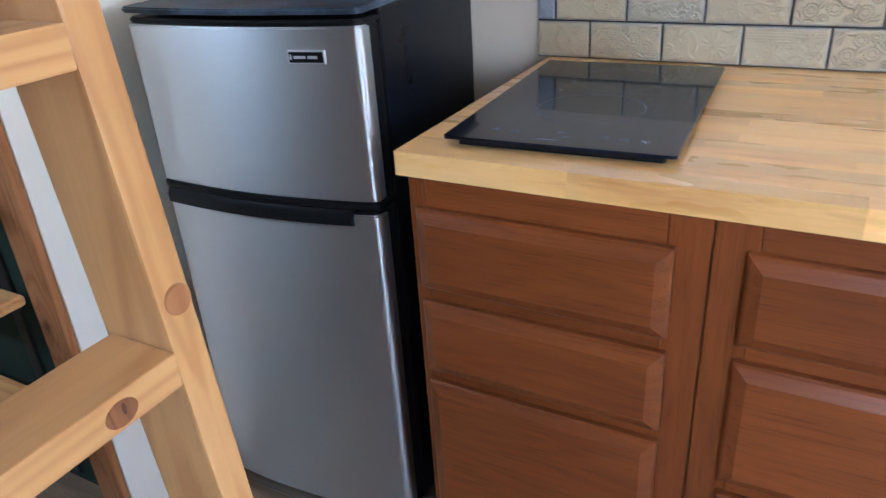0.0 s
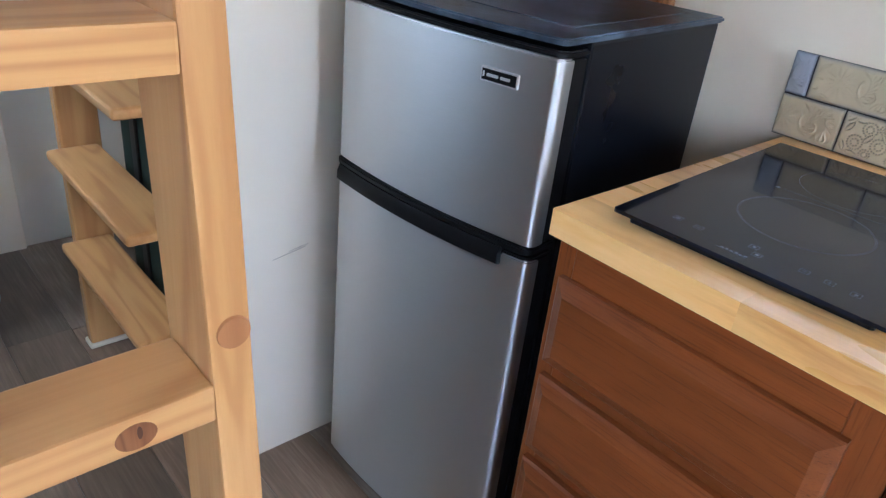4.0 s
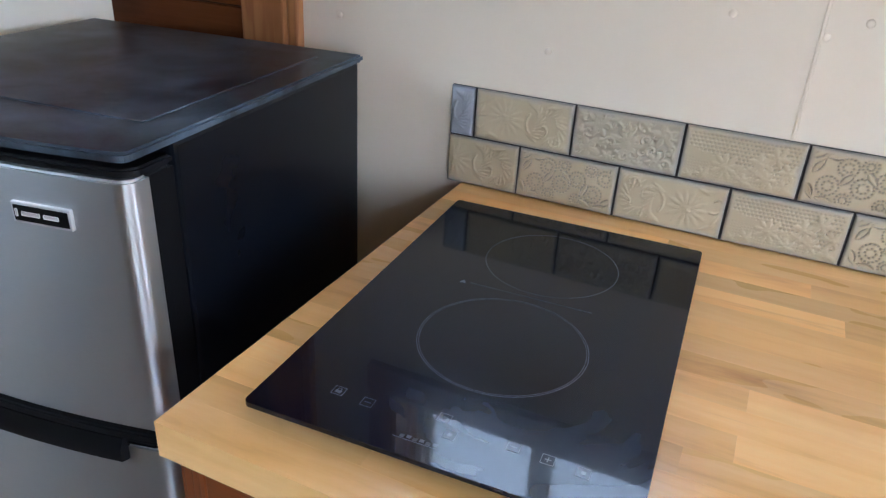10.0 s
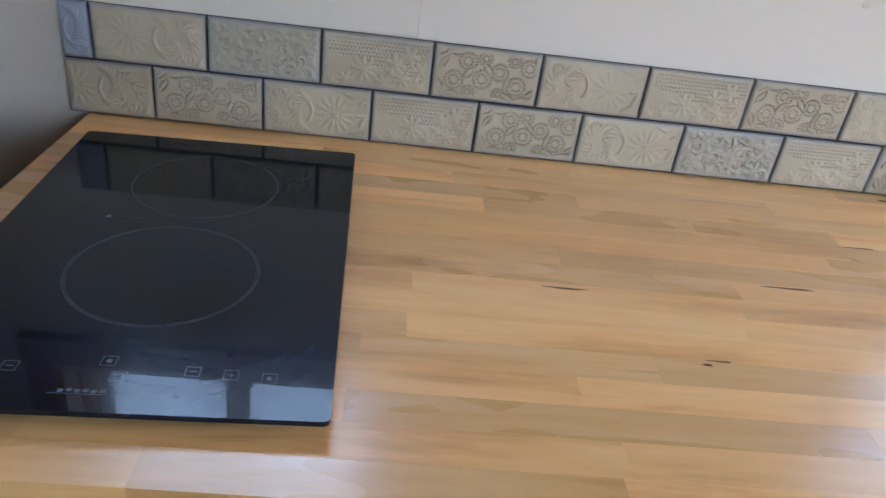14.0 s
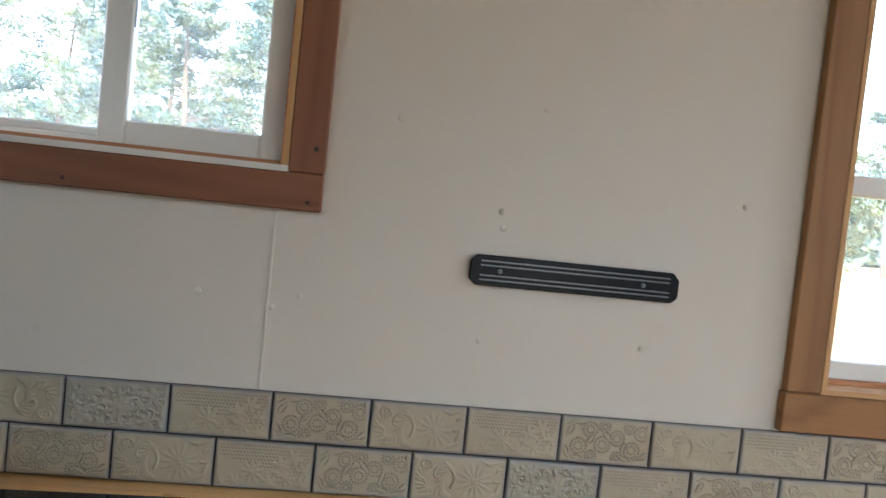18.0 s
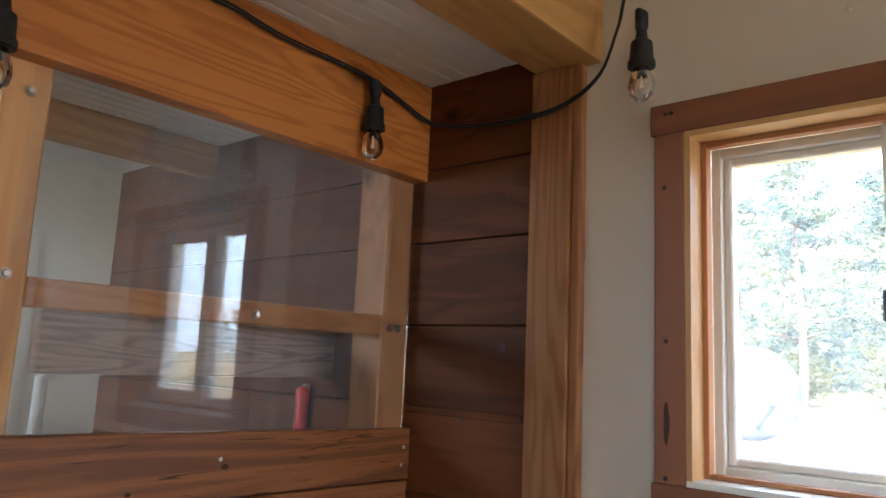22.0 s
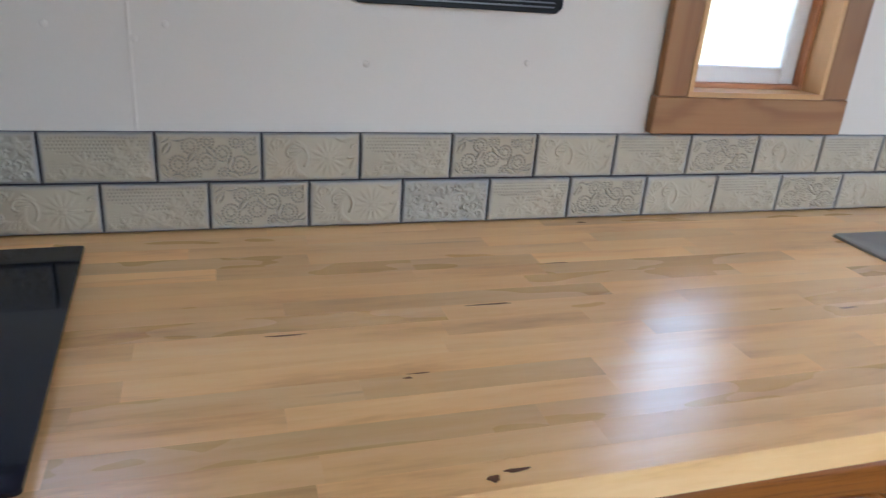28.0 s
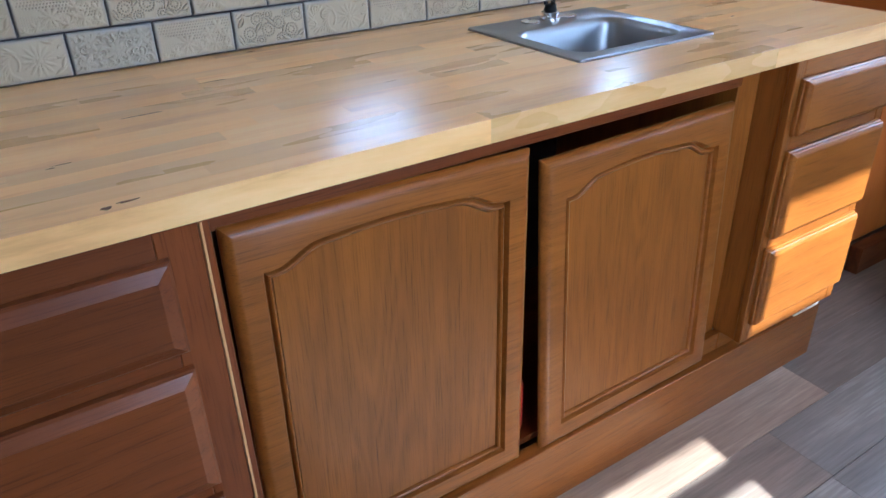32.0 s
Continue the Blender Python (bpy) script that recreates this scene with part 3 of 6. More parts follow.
def wall_with_holes(x0, x1, y0, y1, z0, z1, holes):
    """A wall along x whose openings (x0, x1, z0, z1) go right through it."""
    xs = sorted({x0, x1, *(h[0] for h in holes), *(h[1] for h in holes)})
    zs = sorted({z0, z1, *(h[2] for h in holes), *(h[3] for h in holes)})
    solid = {}
    for i in range(len(xs) - 1):
        for k in range(len(zs) - 1):
            cx, cz = (xs[i] + xs[i + 1]) / 2, (zs[k] + zs[k + 1]) / 2
            solid[i, k] = not any(h[0] < cx < h[1] and h[2] < cz < h[3] for h in holes)
    bm = bmesh.new()
    verts = {}

    def v(i, j, k):
        if (i, j, k) not in verts:
            verts[i, j, k] = bm.verts.new((xs[i], (y0, y1)[j], zs[k]))
        return verts[i, j, k]

    for (i, k), full in solid.items():
        if not full:
            continue
        bm.faces.new((v(i, 0, k), v(i + 1, 0, k), v(i + 1, 0, k + 1), v(i, 0, k + 1)))
        bm.faces.new((v(i, 1, k), v(i, 1, k + 1), v(i + 1, 1, k + 1), v(i + 1, 1, k)))
        for di, dk, quad in ((-1, 0, ((i, 0, k), (i, 0, k + 1), (i, 1, k + 1), (i, 1, k))), (1, 0, ((i + 1, 0, k), (i + 1, 1, k), (i + 1, 1, k + 1), (i + 1, 0, k + 1))),
                             (0, -1, ((i, 0, k), (i, 1, k), (i + 1, 1, k), (i + 1, 0, k))), (0, 1, ((i, 0, k + 1), (i + 1, 0, k + 1), (i + 1, 1, k + 1), (i, 1, k + 1)))):
            if not solid.get((i + di, k + dk), False):
                bm.faces.new([v(*q) for q in quad])
    bmesh.ops.recalc_face_normals(bm, faces=bm.faces)
    return bm


# ================= the shell =================
X_WEST, X_EAST, WALL_T, Z_TOP = -2.14, 4.15, 0.12, 3.05
PART_X = -0.735            # face of the partition beside the refrigerator
TOP = 0.975                # top of the worktop

# openings of the back wall
WIN_1 = (-0.127, 0.456, 1.476, 2.048)
WIN_2 = (1.360, 1.662, 1.203, 2.02)
WIN_3 = (2.187, 2.487, 1.203, 2.02)
structure("wall_back", wall_with_holes(X_WEST - WALL_T, X_EAST + WALL_T, 0.0, WALL_T, -0.6, Z_TOP, [WIN_1, WIN_2, WIN_3]), WHITE,
          "cream painted panel wall with faint nail dimples", "wall")
structure("wall_front", wall_with_holes(X_WEST - WALL_T, X_EAST + WALL_T, WALL_FRONT_Y - WALL_T, WALL_FRONT_Y, -0.6, Z_TOP,
                                        [WEST_OPENING, *FRONT_OPENINGS]), wood("brown_front_lining", (0.16, 0.09, 0.042), (0.085, 0.045, 0.02), "X", 0.6), "brown wood-lined wall opposite the kitchen", "wall")
structure("wall_west", box(X_WEST - WALL_T, X_WEST, WALL_FRONT_Y, 0.0, -0.6, Z_TOP), GREY_WALL, "pale olive painted end wall", "wall")
bm = wall_with_holes(WALL_FRONT_Y, 0.0, -X_EAST - WALL_T, -X_EAST, -0.6, Z_TOP, [EAST_OPENING])
bmesh.ops.transform(bm, matrix=Matrix.Rotation(radians(90), 4, "Z"), verts=bm.verts)
structure("wall_east", bm, orange_ply("Y"), "orange plywood end wall with an added opening for light", "wall")
structure("window_front_rail", box(1.05, 1.83, -2.445, -2.435, 1.71, 1.78), VINYL, "white meeting rail of the front window", "window")
structure("ceiling", box(X_WEST - WALL_T, X_EAST + WALL_T, WALL_FRONT_Y - WALL_T, WALL_T, Z_TOP, Z_TOP + 0.1), BEAD_WHITE,
          "white painted ceiling", "ceiling")
floor = structure("floor", box(X_WEST - WALL_T, X_EAST + WALL_T, WALL_FRONT_Y - WALL_T, WALL_T, -0.09, -0.006), GREY_PAINT,
                  "grey-brown wood-look vinyl plank floor", "floor")

# loft floor, seen from below: white beadboard between beams
bm = box(X_WEST, -0.42, WALL_FRONT_Y, 0.0, 2.262, 2.40)
x = X_WEST
while x < -0.43:
    box(x, min(x + 0.036, -0.42), WALL_FRONT_Y, 0.0, 2.252, 2.262, 0.002, 1, bm)
    box(x + 0.0375, x + 0.0415, WALL_FRONT_Y, 0.0, 2.2545, 2.262, 0.0015, 1, bm)
    x += 0.043
structure("ceiling_loft", bm, BEAD_WHITE, "white beadboard underside of the sleeping loft", "ceiling")
# beam wood is lightened: window light on it is put into the colour
part("loft_edge_beam", box(-0.42, -0.285, WALL_FRONT_Y, -0.002, 2.212, 2.40, 0.006, 2), wood("window_lit_beam_pine", (0.56, 0.31, 0.10), (0.32, 0.145, 0.04), "Y", 0.5, 0.1, 3.0, 6.0, 0.1))
tagged(bpy.data.objects["loft_edge_beam"], "pine edge beam of the loft with knots, coloured as lit by the window", "beam", kind="structure")
part("orange_beam", box(PART_X - 0.005, -0.70, -1.95, -0.003, 2.036, 2.252, 0.004, 2), fir("Y"))
tagged(bpy.data.objects["orange_beam"], "orange fir board beam above the clear partition", "beam", kind="structure")

# panel seams and dimples of the painted back wall
seam = structure("trim_seam", box(0.4390, 0.4440, -0.0020, 0.0, 1.134, 1.419, 0.0008), WHITE, "thin painted seam strip on the cream wall", "trim")
dimples = thing("wall_nail_head", (0.5, 0, 1.28), "painted-over nail heads on the cream wall", "nail", kind="structure")
for px, pz in ((0.490, 1.286), (0.447, 1.265), (0.78, 1.24), (0.80, 1.425), (0.795, 1.45), (0.10, 1.20), (0.335, 1.28), (-0.25, 1.21), (0.85, 1.62),
               (0.02, 1.36), (-0.255, 1.95), (0.62, 1.58), (0.70, 2.2), (1.05, 1.25), (0.12, 2.2), (1.2, 1.5), (1.95, 1.3)):
    one = bmesh.new()
    bmesh.ops.create_uvsphere(one, u_segments=10, v_segments=6, radius=0.0055)
    bmesh.ops.scale(one, verts=one.verts, vec=(1, 0.35, 1))
    bmesh.ops.translate(one, verts=one.verts, vec=(px, 0.0, pz))
    smooth(part("nail_head", one, WHITE, dimples), 80)

# cedar plank strip of the back wall beside the partition, and the wall behind the clear panel
planks_w = thing("wall_cedar_planks", (-0.9, -0.012, 1.0), "dark brown horizontal cedar planks with knots", "wall", kind="structure")
zs = [0.0, 0.19, 0.36, 0.53, 0.70, 0.865, 1.03, 1.203, 1.383, 1.557, 1.725, 1.90, 2.06, 2.256]
for z0, z1 in zip(zs, zs[1:]):
    part("plank", box(X_WEST + 0.001, -0.424, -0.014, -0.004, z0 + 0.0012, z1 - 0.0012, 0.002), cedar("X"), planks_w)
part("backing", box(X_WEST + 0.001, -0.424, -0.0035, -0.0008, 0.0, 2.256), DARK, planks_w)
part("batten", box(-0.735, -0.435, -0.016, -0.0145, 1.545, 1.560, 0.002), cedar("X"), planks_w)
part("batten", box(-0.735, -0.435, -0.016, -0.0145, 1.376, 1.390, 0.002), cedar("X"), planks_w)
post = structure("post_pine", box(-0.424, -0.338, -0.030, -0.001, 0.0, 2.212, 0.004, 2), post_pine("Z"), "yellow pine post beside the window wall", "post")
structure("trim_post", box(-0.337, -0.318, -0.022, -0.001, 0.0, 2.40, 0.002), post_pine("Z"), "thin pine batten against the cream wall", "trim")

# partition beside the refrigerator: white panel, two rough boards, clear sheet in a pine frame
structure("wall_partition", box(PART_X - 0.085, PART_X - 0.012, -0.83, -0.013, 0.0, 1.30), PANEL_WHITE, "white painted half-height partition", "wall")
structure("wall_partition_face", box(PART_X - 0.012, PART_X, -0.83, -0.013, 0.0, 1.262, 0.001), PANEL_WHITE,
          "smooth white painted panel beside the refrigerator, with scuff marks", "wall")
structure("trim_partition_end", box(PART_X - 0.086, PART_X - 0.001, -0.850, -0.831, 0.0, 1.30, 0.003), post_pine("Z"), "pine end strip of the half-height partition", "trim")
scuff = thing("scuff_marks", (PART_X, -0.7, 0.52), "fine dark scratches on the white panel", "scratch")
for y0, z0, ln, sl in ((-0.70, 0.555, 0.085, 0.16), (-0.66, 0.566, 0.05, 0.16)):
    part("scratch", prism([(y0, z0), (y0 + ln, z0 + ln * sl), (y0 + ln, z0 + ln * sl + 0.0004), (y0, z0 + 0.0003)], PART_X, PART_X + 0.0006, "x"), NAIL_DARK, scuff)
boards = thing("partition_boards", (PART_X, -0.4, 1.25), "two weathered brown boards screwed across the partition", "board", kind="structure")
part("board", prism([(-0.822, 1.262), (-0.004, 1.244), (-0.004, 1.408), (-0.822, 1.421)], PART_X - 0.004, PART_X + 0.018, "x", 0.002), rough_board("Y"), boards)
part("board", prism([(-0.816, 1.424), (-0.004, 1.411), (-0.004, 1.512), (-0.816, 1.531)], PART_X - 0.004, PART_X + 0.020, "x", 0.002), rough_board("Y"), boards)
for y0, z0 in ((-0.79, 1.475), (-0.79, 1.315), (-0.03, 1.475), (-0.035, 1.44), (-0.46, 1.48)):
    screw_head(boards, (PART_X + 0.018, y0, z0))
frame_p = thing("partition_frame", (PART_X - 0.04, -0.4, 1.53), "pine stud frame that holds a clear plastic sheet", "frame", kind="structure")
# this stud takes the lighter pine to paint in the light it catches
part("stud", box(PART_X - 0.092, PART_X - 0.002, -0.835, -0.775, 1.30, 2.10, 0.003), pine("Z"), frame_p, "pine stud in a lighter wood colour for the light on it")
part("stud", box(PART_X - 0.092, PART_X - 0.006, -0.092, -0.014, 1.30, 2.10, 0.003), post_pine("Z"), frame_p)
part("rail", box(PART_X - 0.045, PART_X - 0.007, -0.774, -0.014, 1.700, 1.741, 0.003), post_pine("Y"), frame_p)
for y0, z0 in ((-0.802, 1.995), (-0.802, 1.741), (-0.802, 1.555), (-0.402, 1.718), (-0.069, 1.716), (-0.045, 1.716)):
    part("washer", rod((PART_X + 0.0005, y0, z0), (PART_X + 0.002, y0, z0), 0.0078, 0.0072, 18), SCREW, frame_p)
    screw_head(frame_p, (PART_X + 0.0035, y0, z0), "x", 0.006)
acrylic = glass("clear_acrylic", 0.0, (0.97, 0.98, 0.96), 0.08, 1.6)
sheet = structure("window_partition", box(PART_X - 0.0045, PART_X - 0.0005, -0.80, -0.016, 1.50, 2.06), acrylic,
                  "clear plastic sheet with hazy reflections in the partition", "window")
sheet.visible_shadow = False

# wood-lined end of the back wall, right of the tiles
planks_e = thing("wall_pine_planks", (2.9, -0.05, 1.0), "knotty orange-brown pine planks", "wall", kind="structure")
for k in range(12):
    part("plank", box(2.532, X_EAST, -0.050, -0.001, k * 0.142 + 0.0015 + 0.30, (k + 1) * 0.142 - 0.0015 + 0.30, 0.003), wood("knotty_pine_lining", (0.44, 0.175, 0.044), (0.23, 0.078, 0.016), "X", 0.55, 0.0, 5.0, 6.0, 0.2, 0.35, 1.0, 0.25, 0.12), planks_e)
structure("trim_corner", box(2.517, 2.531, -0.053, -0.001, TOP, 2.6, 0.002), DARK, "dark corner strip beside the tiles", "trim")


def casing(name, w, x_out0, x_out1, z_out0, z_out1, kind, label, trim_wood=trim_wood):
    """A window: wood casing and jamb, vinyl frame, sashes and panes."""
    x0, x1, z0, z1 = w
    t = thing(name, ((x0 + x1) / 2, 0, z0), label, "window", kind="structure")
    part("head_casing", box(x_out0 - 0.006, x_out1 + 0.008, -0.021, -0.001, z1, z_out1, 0.002), trim_wood("X"), t)
    part("window_sill", box(x_out0 - 0.004, x_out1, -0.022, -0.001, z_out0, z0, 0.002), trim_wood("X"), t)
    part("side_casing", box(x_out0, x0, -0.019, -0.001, z0 + 0.0005, z1 - 0.0005, 0.002), trim_wood("Z"), t)
    part("side_casing", box(x1, x_out1, -0.019, -0.001, z0 + 0.0005, z1 - 0.0005, 0.002), trim_wood("Z"), t)
    d = 0.075
    jamb = sill_wood
    part("jamb", box(x0 + 0.0005, x0 + 0.010, -0.0185, d, z0 + 0.010, z1 - 0.010), jamb("Z"), t)
    part("jamb", box(x1 - 0.010, x1 - 0.0005, -0.0185, d, z0 + 0.010, z1 - 0.010), jamb("Z"), t)
    part("jamb", box(x0 + 0.0005, x1 - 0.0005, -0.0185, d, z1 - 0.010, z1 - 0.0005), jamb("X"), t)
    # slider's sill is coloured pale to paint in the white reflection lying on it
    part("sill_board", box(x0 + 0.0005, x1 - 0.0005, -0.0185, d, z0 + 0.0005, z0 + 0.010), plain("pale_sill_reflection", (0.72, 0.66, 0.56), 0.35) if kind == "slider" else jamb("X"), t)
    # inner stop
    s0, s1, t0, t1 = x0 + 0.010, x1 - 0.010, z0 + 0.010, z1 - 0.010
    for b, ax in ((box(s0, s0 + 0.009, 0.030, 0.049, t0, t1, 0.001), "Z"), (box(s1 - 0.009, s1, 0.030, 0.049, t0, t1, 0.001), "Z"),
                  (box(s0 + 0.009, s1 - 0.009, 0.030, 0.049, t1 - 0.009, t1, 0.001), "X"), (box(s0 + 0.009, s1 - 0.009, 0.030, 0.049, t0, t0 + 0.008, 0.001), "X")):
        part("stop", b, wood("orange_window_stop", (0.50, 0.22, 0.09), (0.36, 0.14, 0.05), ax, 0.5), t)
    a0, a1, c0, c1 = s0 + 0.001, s1 - 0.001, t0 + 0.001, t1 - 0.001
    f = part("window_frame", box(a0, a0 + 0.017, 0.075, 0.118, c0, c1, 0.002), VINYL, t)
    part("frame_rail", box(a1 - 0.017, a1, 0.075, 0.118, c0, c1, 0.002), VINYL, f)
    part("frame_rail", box(a0 + 0.017, a1 - 0.017, 0.075, 0.118, c1 - 0.017, c1, 0.002), VINYL, f)
    part("frame_rail", box(a0 + 0.017, a1 - 0.017, 0.075, 0.118, c0, c0 + 0.017, 0.002), VINYL, f)

    def sash(u0, u1, w0, w1, y, wide):
        s = part("sash", box(u0, u0 + wide, y, y + 0.028, w0, w1, 0.003), VINYL, t)
        part("sash_rail", box(u1 - wide, u1, y, y + 0.028, w0, w1, 0.003), VINYL, s)
        part("sash_rail", box(u0 + wide, u1 - wide, y, y + 0.028, w1 - wide, w1, 0.003), VINYL, s)
        part("sash_rail", box(u0 + wide, u1 - wide, y, y + 0.028, w0, w0 + wide, 0.003), VINYL, s)
        g = part("pane", box(u0 + wide - 0.004, u1 - wide + 0.004, y + 0.012, y + 0.015, w0 + wide - 0.004, w1 - wide + 0.004), GLASS, s)
        g.visible_shadow = False
        return s

    if kind == "slider":
        mid = 0.145
        sash(a0 + 0.0172, mid + 0.03, c0 + 0.0172, c1 - 0.0172, 0.084, 0.014)
        s = sash(mid, a1 - 0.002, c0 + 0.002, c1 - 0.002, 0.050, 0.044)
        part("latch", box(mid - 0.009, mid, 0.054, 0.070, 1.735, 1.782, 0.003), GREY_PAINT, s)
        part("tag", box(mid + 0.043, mid + 0.0445, 0.054, 0.061, 1.68, 1.78), GREY_PAINT, s)
    else:
        mid = z0 + 0.365
        sash(a0 + 0.0172, a1 - 0.0172, mid - 0.02, c1 - 0.0172, 0.084, 0.020)
        s = sash(a0 + 0.002, a1 - 0.002, c0 + 0.002, mid + 0.012, 0.050, 0.036)
        part("latch", box((a0 + a1) / 2 - 0.025, (a0 + a1) / 2 + 0.02, 0.055, 0.078, mid + 0.012, mid + 0.024, 0.003), BEIGE_PLASTIC, s)
    return t


def golden_trim(axis):
    return wood("golden_brown_trim", (0.34, 0.165, 0.058), (0.19, 0.080, 0.025), axis, 0.5, 0.1, 4.2, 5.0, 0.15, 0.4)


casing("window_1", WIN_1, -0.179, 0.511, 1.419, 2.101, "slider", "sliding vinyl window with reddish cedar casing")
casing("window_2", WIN_2, 1.300, 1.722, 1.137, 2.08, "hung", "small single-hung window with brown wood casing", golden_trim)
casing("window_3", WIN_3, 2.121, 2.512, 1.134, 2.08, "hung", "small single-hung window beside the corner strip", golden_trim)
w1 = bpy.data.objects["window_1"]
for px, pz in ((-0.158, 2.083), (-0.148, 2.083), (0.492, 2.08), (0.497, 1.985), (0.494, 1.744), (0.496, 1.515), (-0.16, 1.43), (-0.16, 1.955), (-0.158, 1.70), (-0.16, 1.485), (0.13, 1.432), (0.49, 1.432)):
    screw_head(w1, (px, -0.0205, pz), "y", 0.004, NAIL_DARK, "nail_hole")


def knot_mark(parent, x, y, z, rx, rz, axis="y"):
    """A dark knot let flush into a board, with an uneven outline."""
    pts = []
    for k in range(18):
        a = 2 * math.pi * k / 18
        q = 1 + 0.07 * math.sin(3 * a + 31 * x) + 0.06 * math.sin(5 * a + 57 * z)
        pts.append((rx * q * math.cos(a), rz * q * math.sin(a)))
    if axis == "y":
        bm = prism([(x + u, z + w) for u, w in pts], y - 0.0004, y + 0.002, "y")
    else:
        bm = prism([(y + u, z + w) for u, w in pts], x - 0.002, x + 0.0004, "x")
    return part("knot", bm, KNOT, parent)


KNOT = wood("dark_red_knot", (0.075, 0.026, 0.014), (0.022, 0.008, 0.005), "Z", 0.5, 0.0, 0.0, 12.0, 0.2)
for kx, kz, rx_, rz_ in ((0.197, 2.085, 0.016, 0.006), (0.225, 2.083, 0.009, 0.004), (0.503, 1.834, 0.006, 0.022), (0.314, 1.444, 0.015, 0.004), (-0.158, 1.57, 0.005, 0.034)):
    knot_mark(w1, kx, -0.0193 if kz < 2.05 and kz > 1.47 else -0.0213, kz, rx_, rz_)
for kx, kz, r_ in ((-0.487, 1.681, 0.010), (-0.518, 1.297, 0.010), (-0.575, 1.542, 0.006), (-0.486, 1.976, 0.005), (-0.545, 1.29, 0.004)):
    knot_mark(planks_w, kx, -0.0142, kz, r_ * 0.8, r_ * 0.8)
for ky, kz, r_ in ((-0.451, 1.468, 0.009), (-0.304, 1.378, 0.016), (-0.388, 1.290, 0.014), (-0.61, 1.44, 0.006)):
    knot_mark(boards, PART_X + (0.0202 if kz > 1.42 else 0.0182), ky, kz, r_ * 0.75, r_ * 0.55, "x")
# ================= refrigerator =================
def bowed_door(w, z0, z1, y_back, y_front, bulge, r=0.020, n=40):
    """A door panel whose front bows forward, with rounded side edges."""
    out = []
    half = w / 2
    for k in range(n + 1):
        u = math.sin(math.pi * (k / n - 0.5))
        x = half * u
        y = y_front - bulge * (1 - u * u)
        edge = half - abs(x)
        if edge < r:
            y += r - math.sqrt(max(r * r - (r - edge) ** 2, 0))
        out.append((x, y))
    out = [(-half, y_back)] + out + [(half, y_back)]
    bm = bmesh.new()
    lower = [bm.verts.new((x, y, z0)) for x, y in out]
    upper = [bm.verts.new((x, y, z1)) for x, y in out]
    m = len(out)
    for k in range(m):
        bm.faces.new((lower[k], lower[(k + 1) % m], upper[(k + 1) % m], upper[k]))
    bm.faces.new(lower[::-1])
    bm.faces.new(upper)
    bmesh.ops.recalc_face_normals(bm, faces=bm.faces)
    bmesh.ops.bevel(bm, geom=[e for e in bm.edges if abs(e.verts[0].co.z - e.verts[1].co.z) < 1e-5 and e.calc_face_angle(0) > 1.0], offset=0.003, segments=2, affect="EDGES")
    return bm


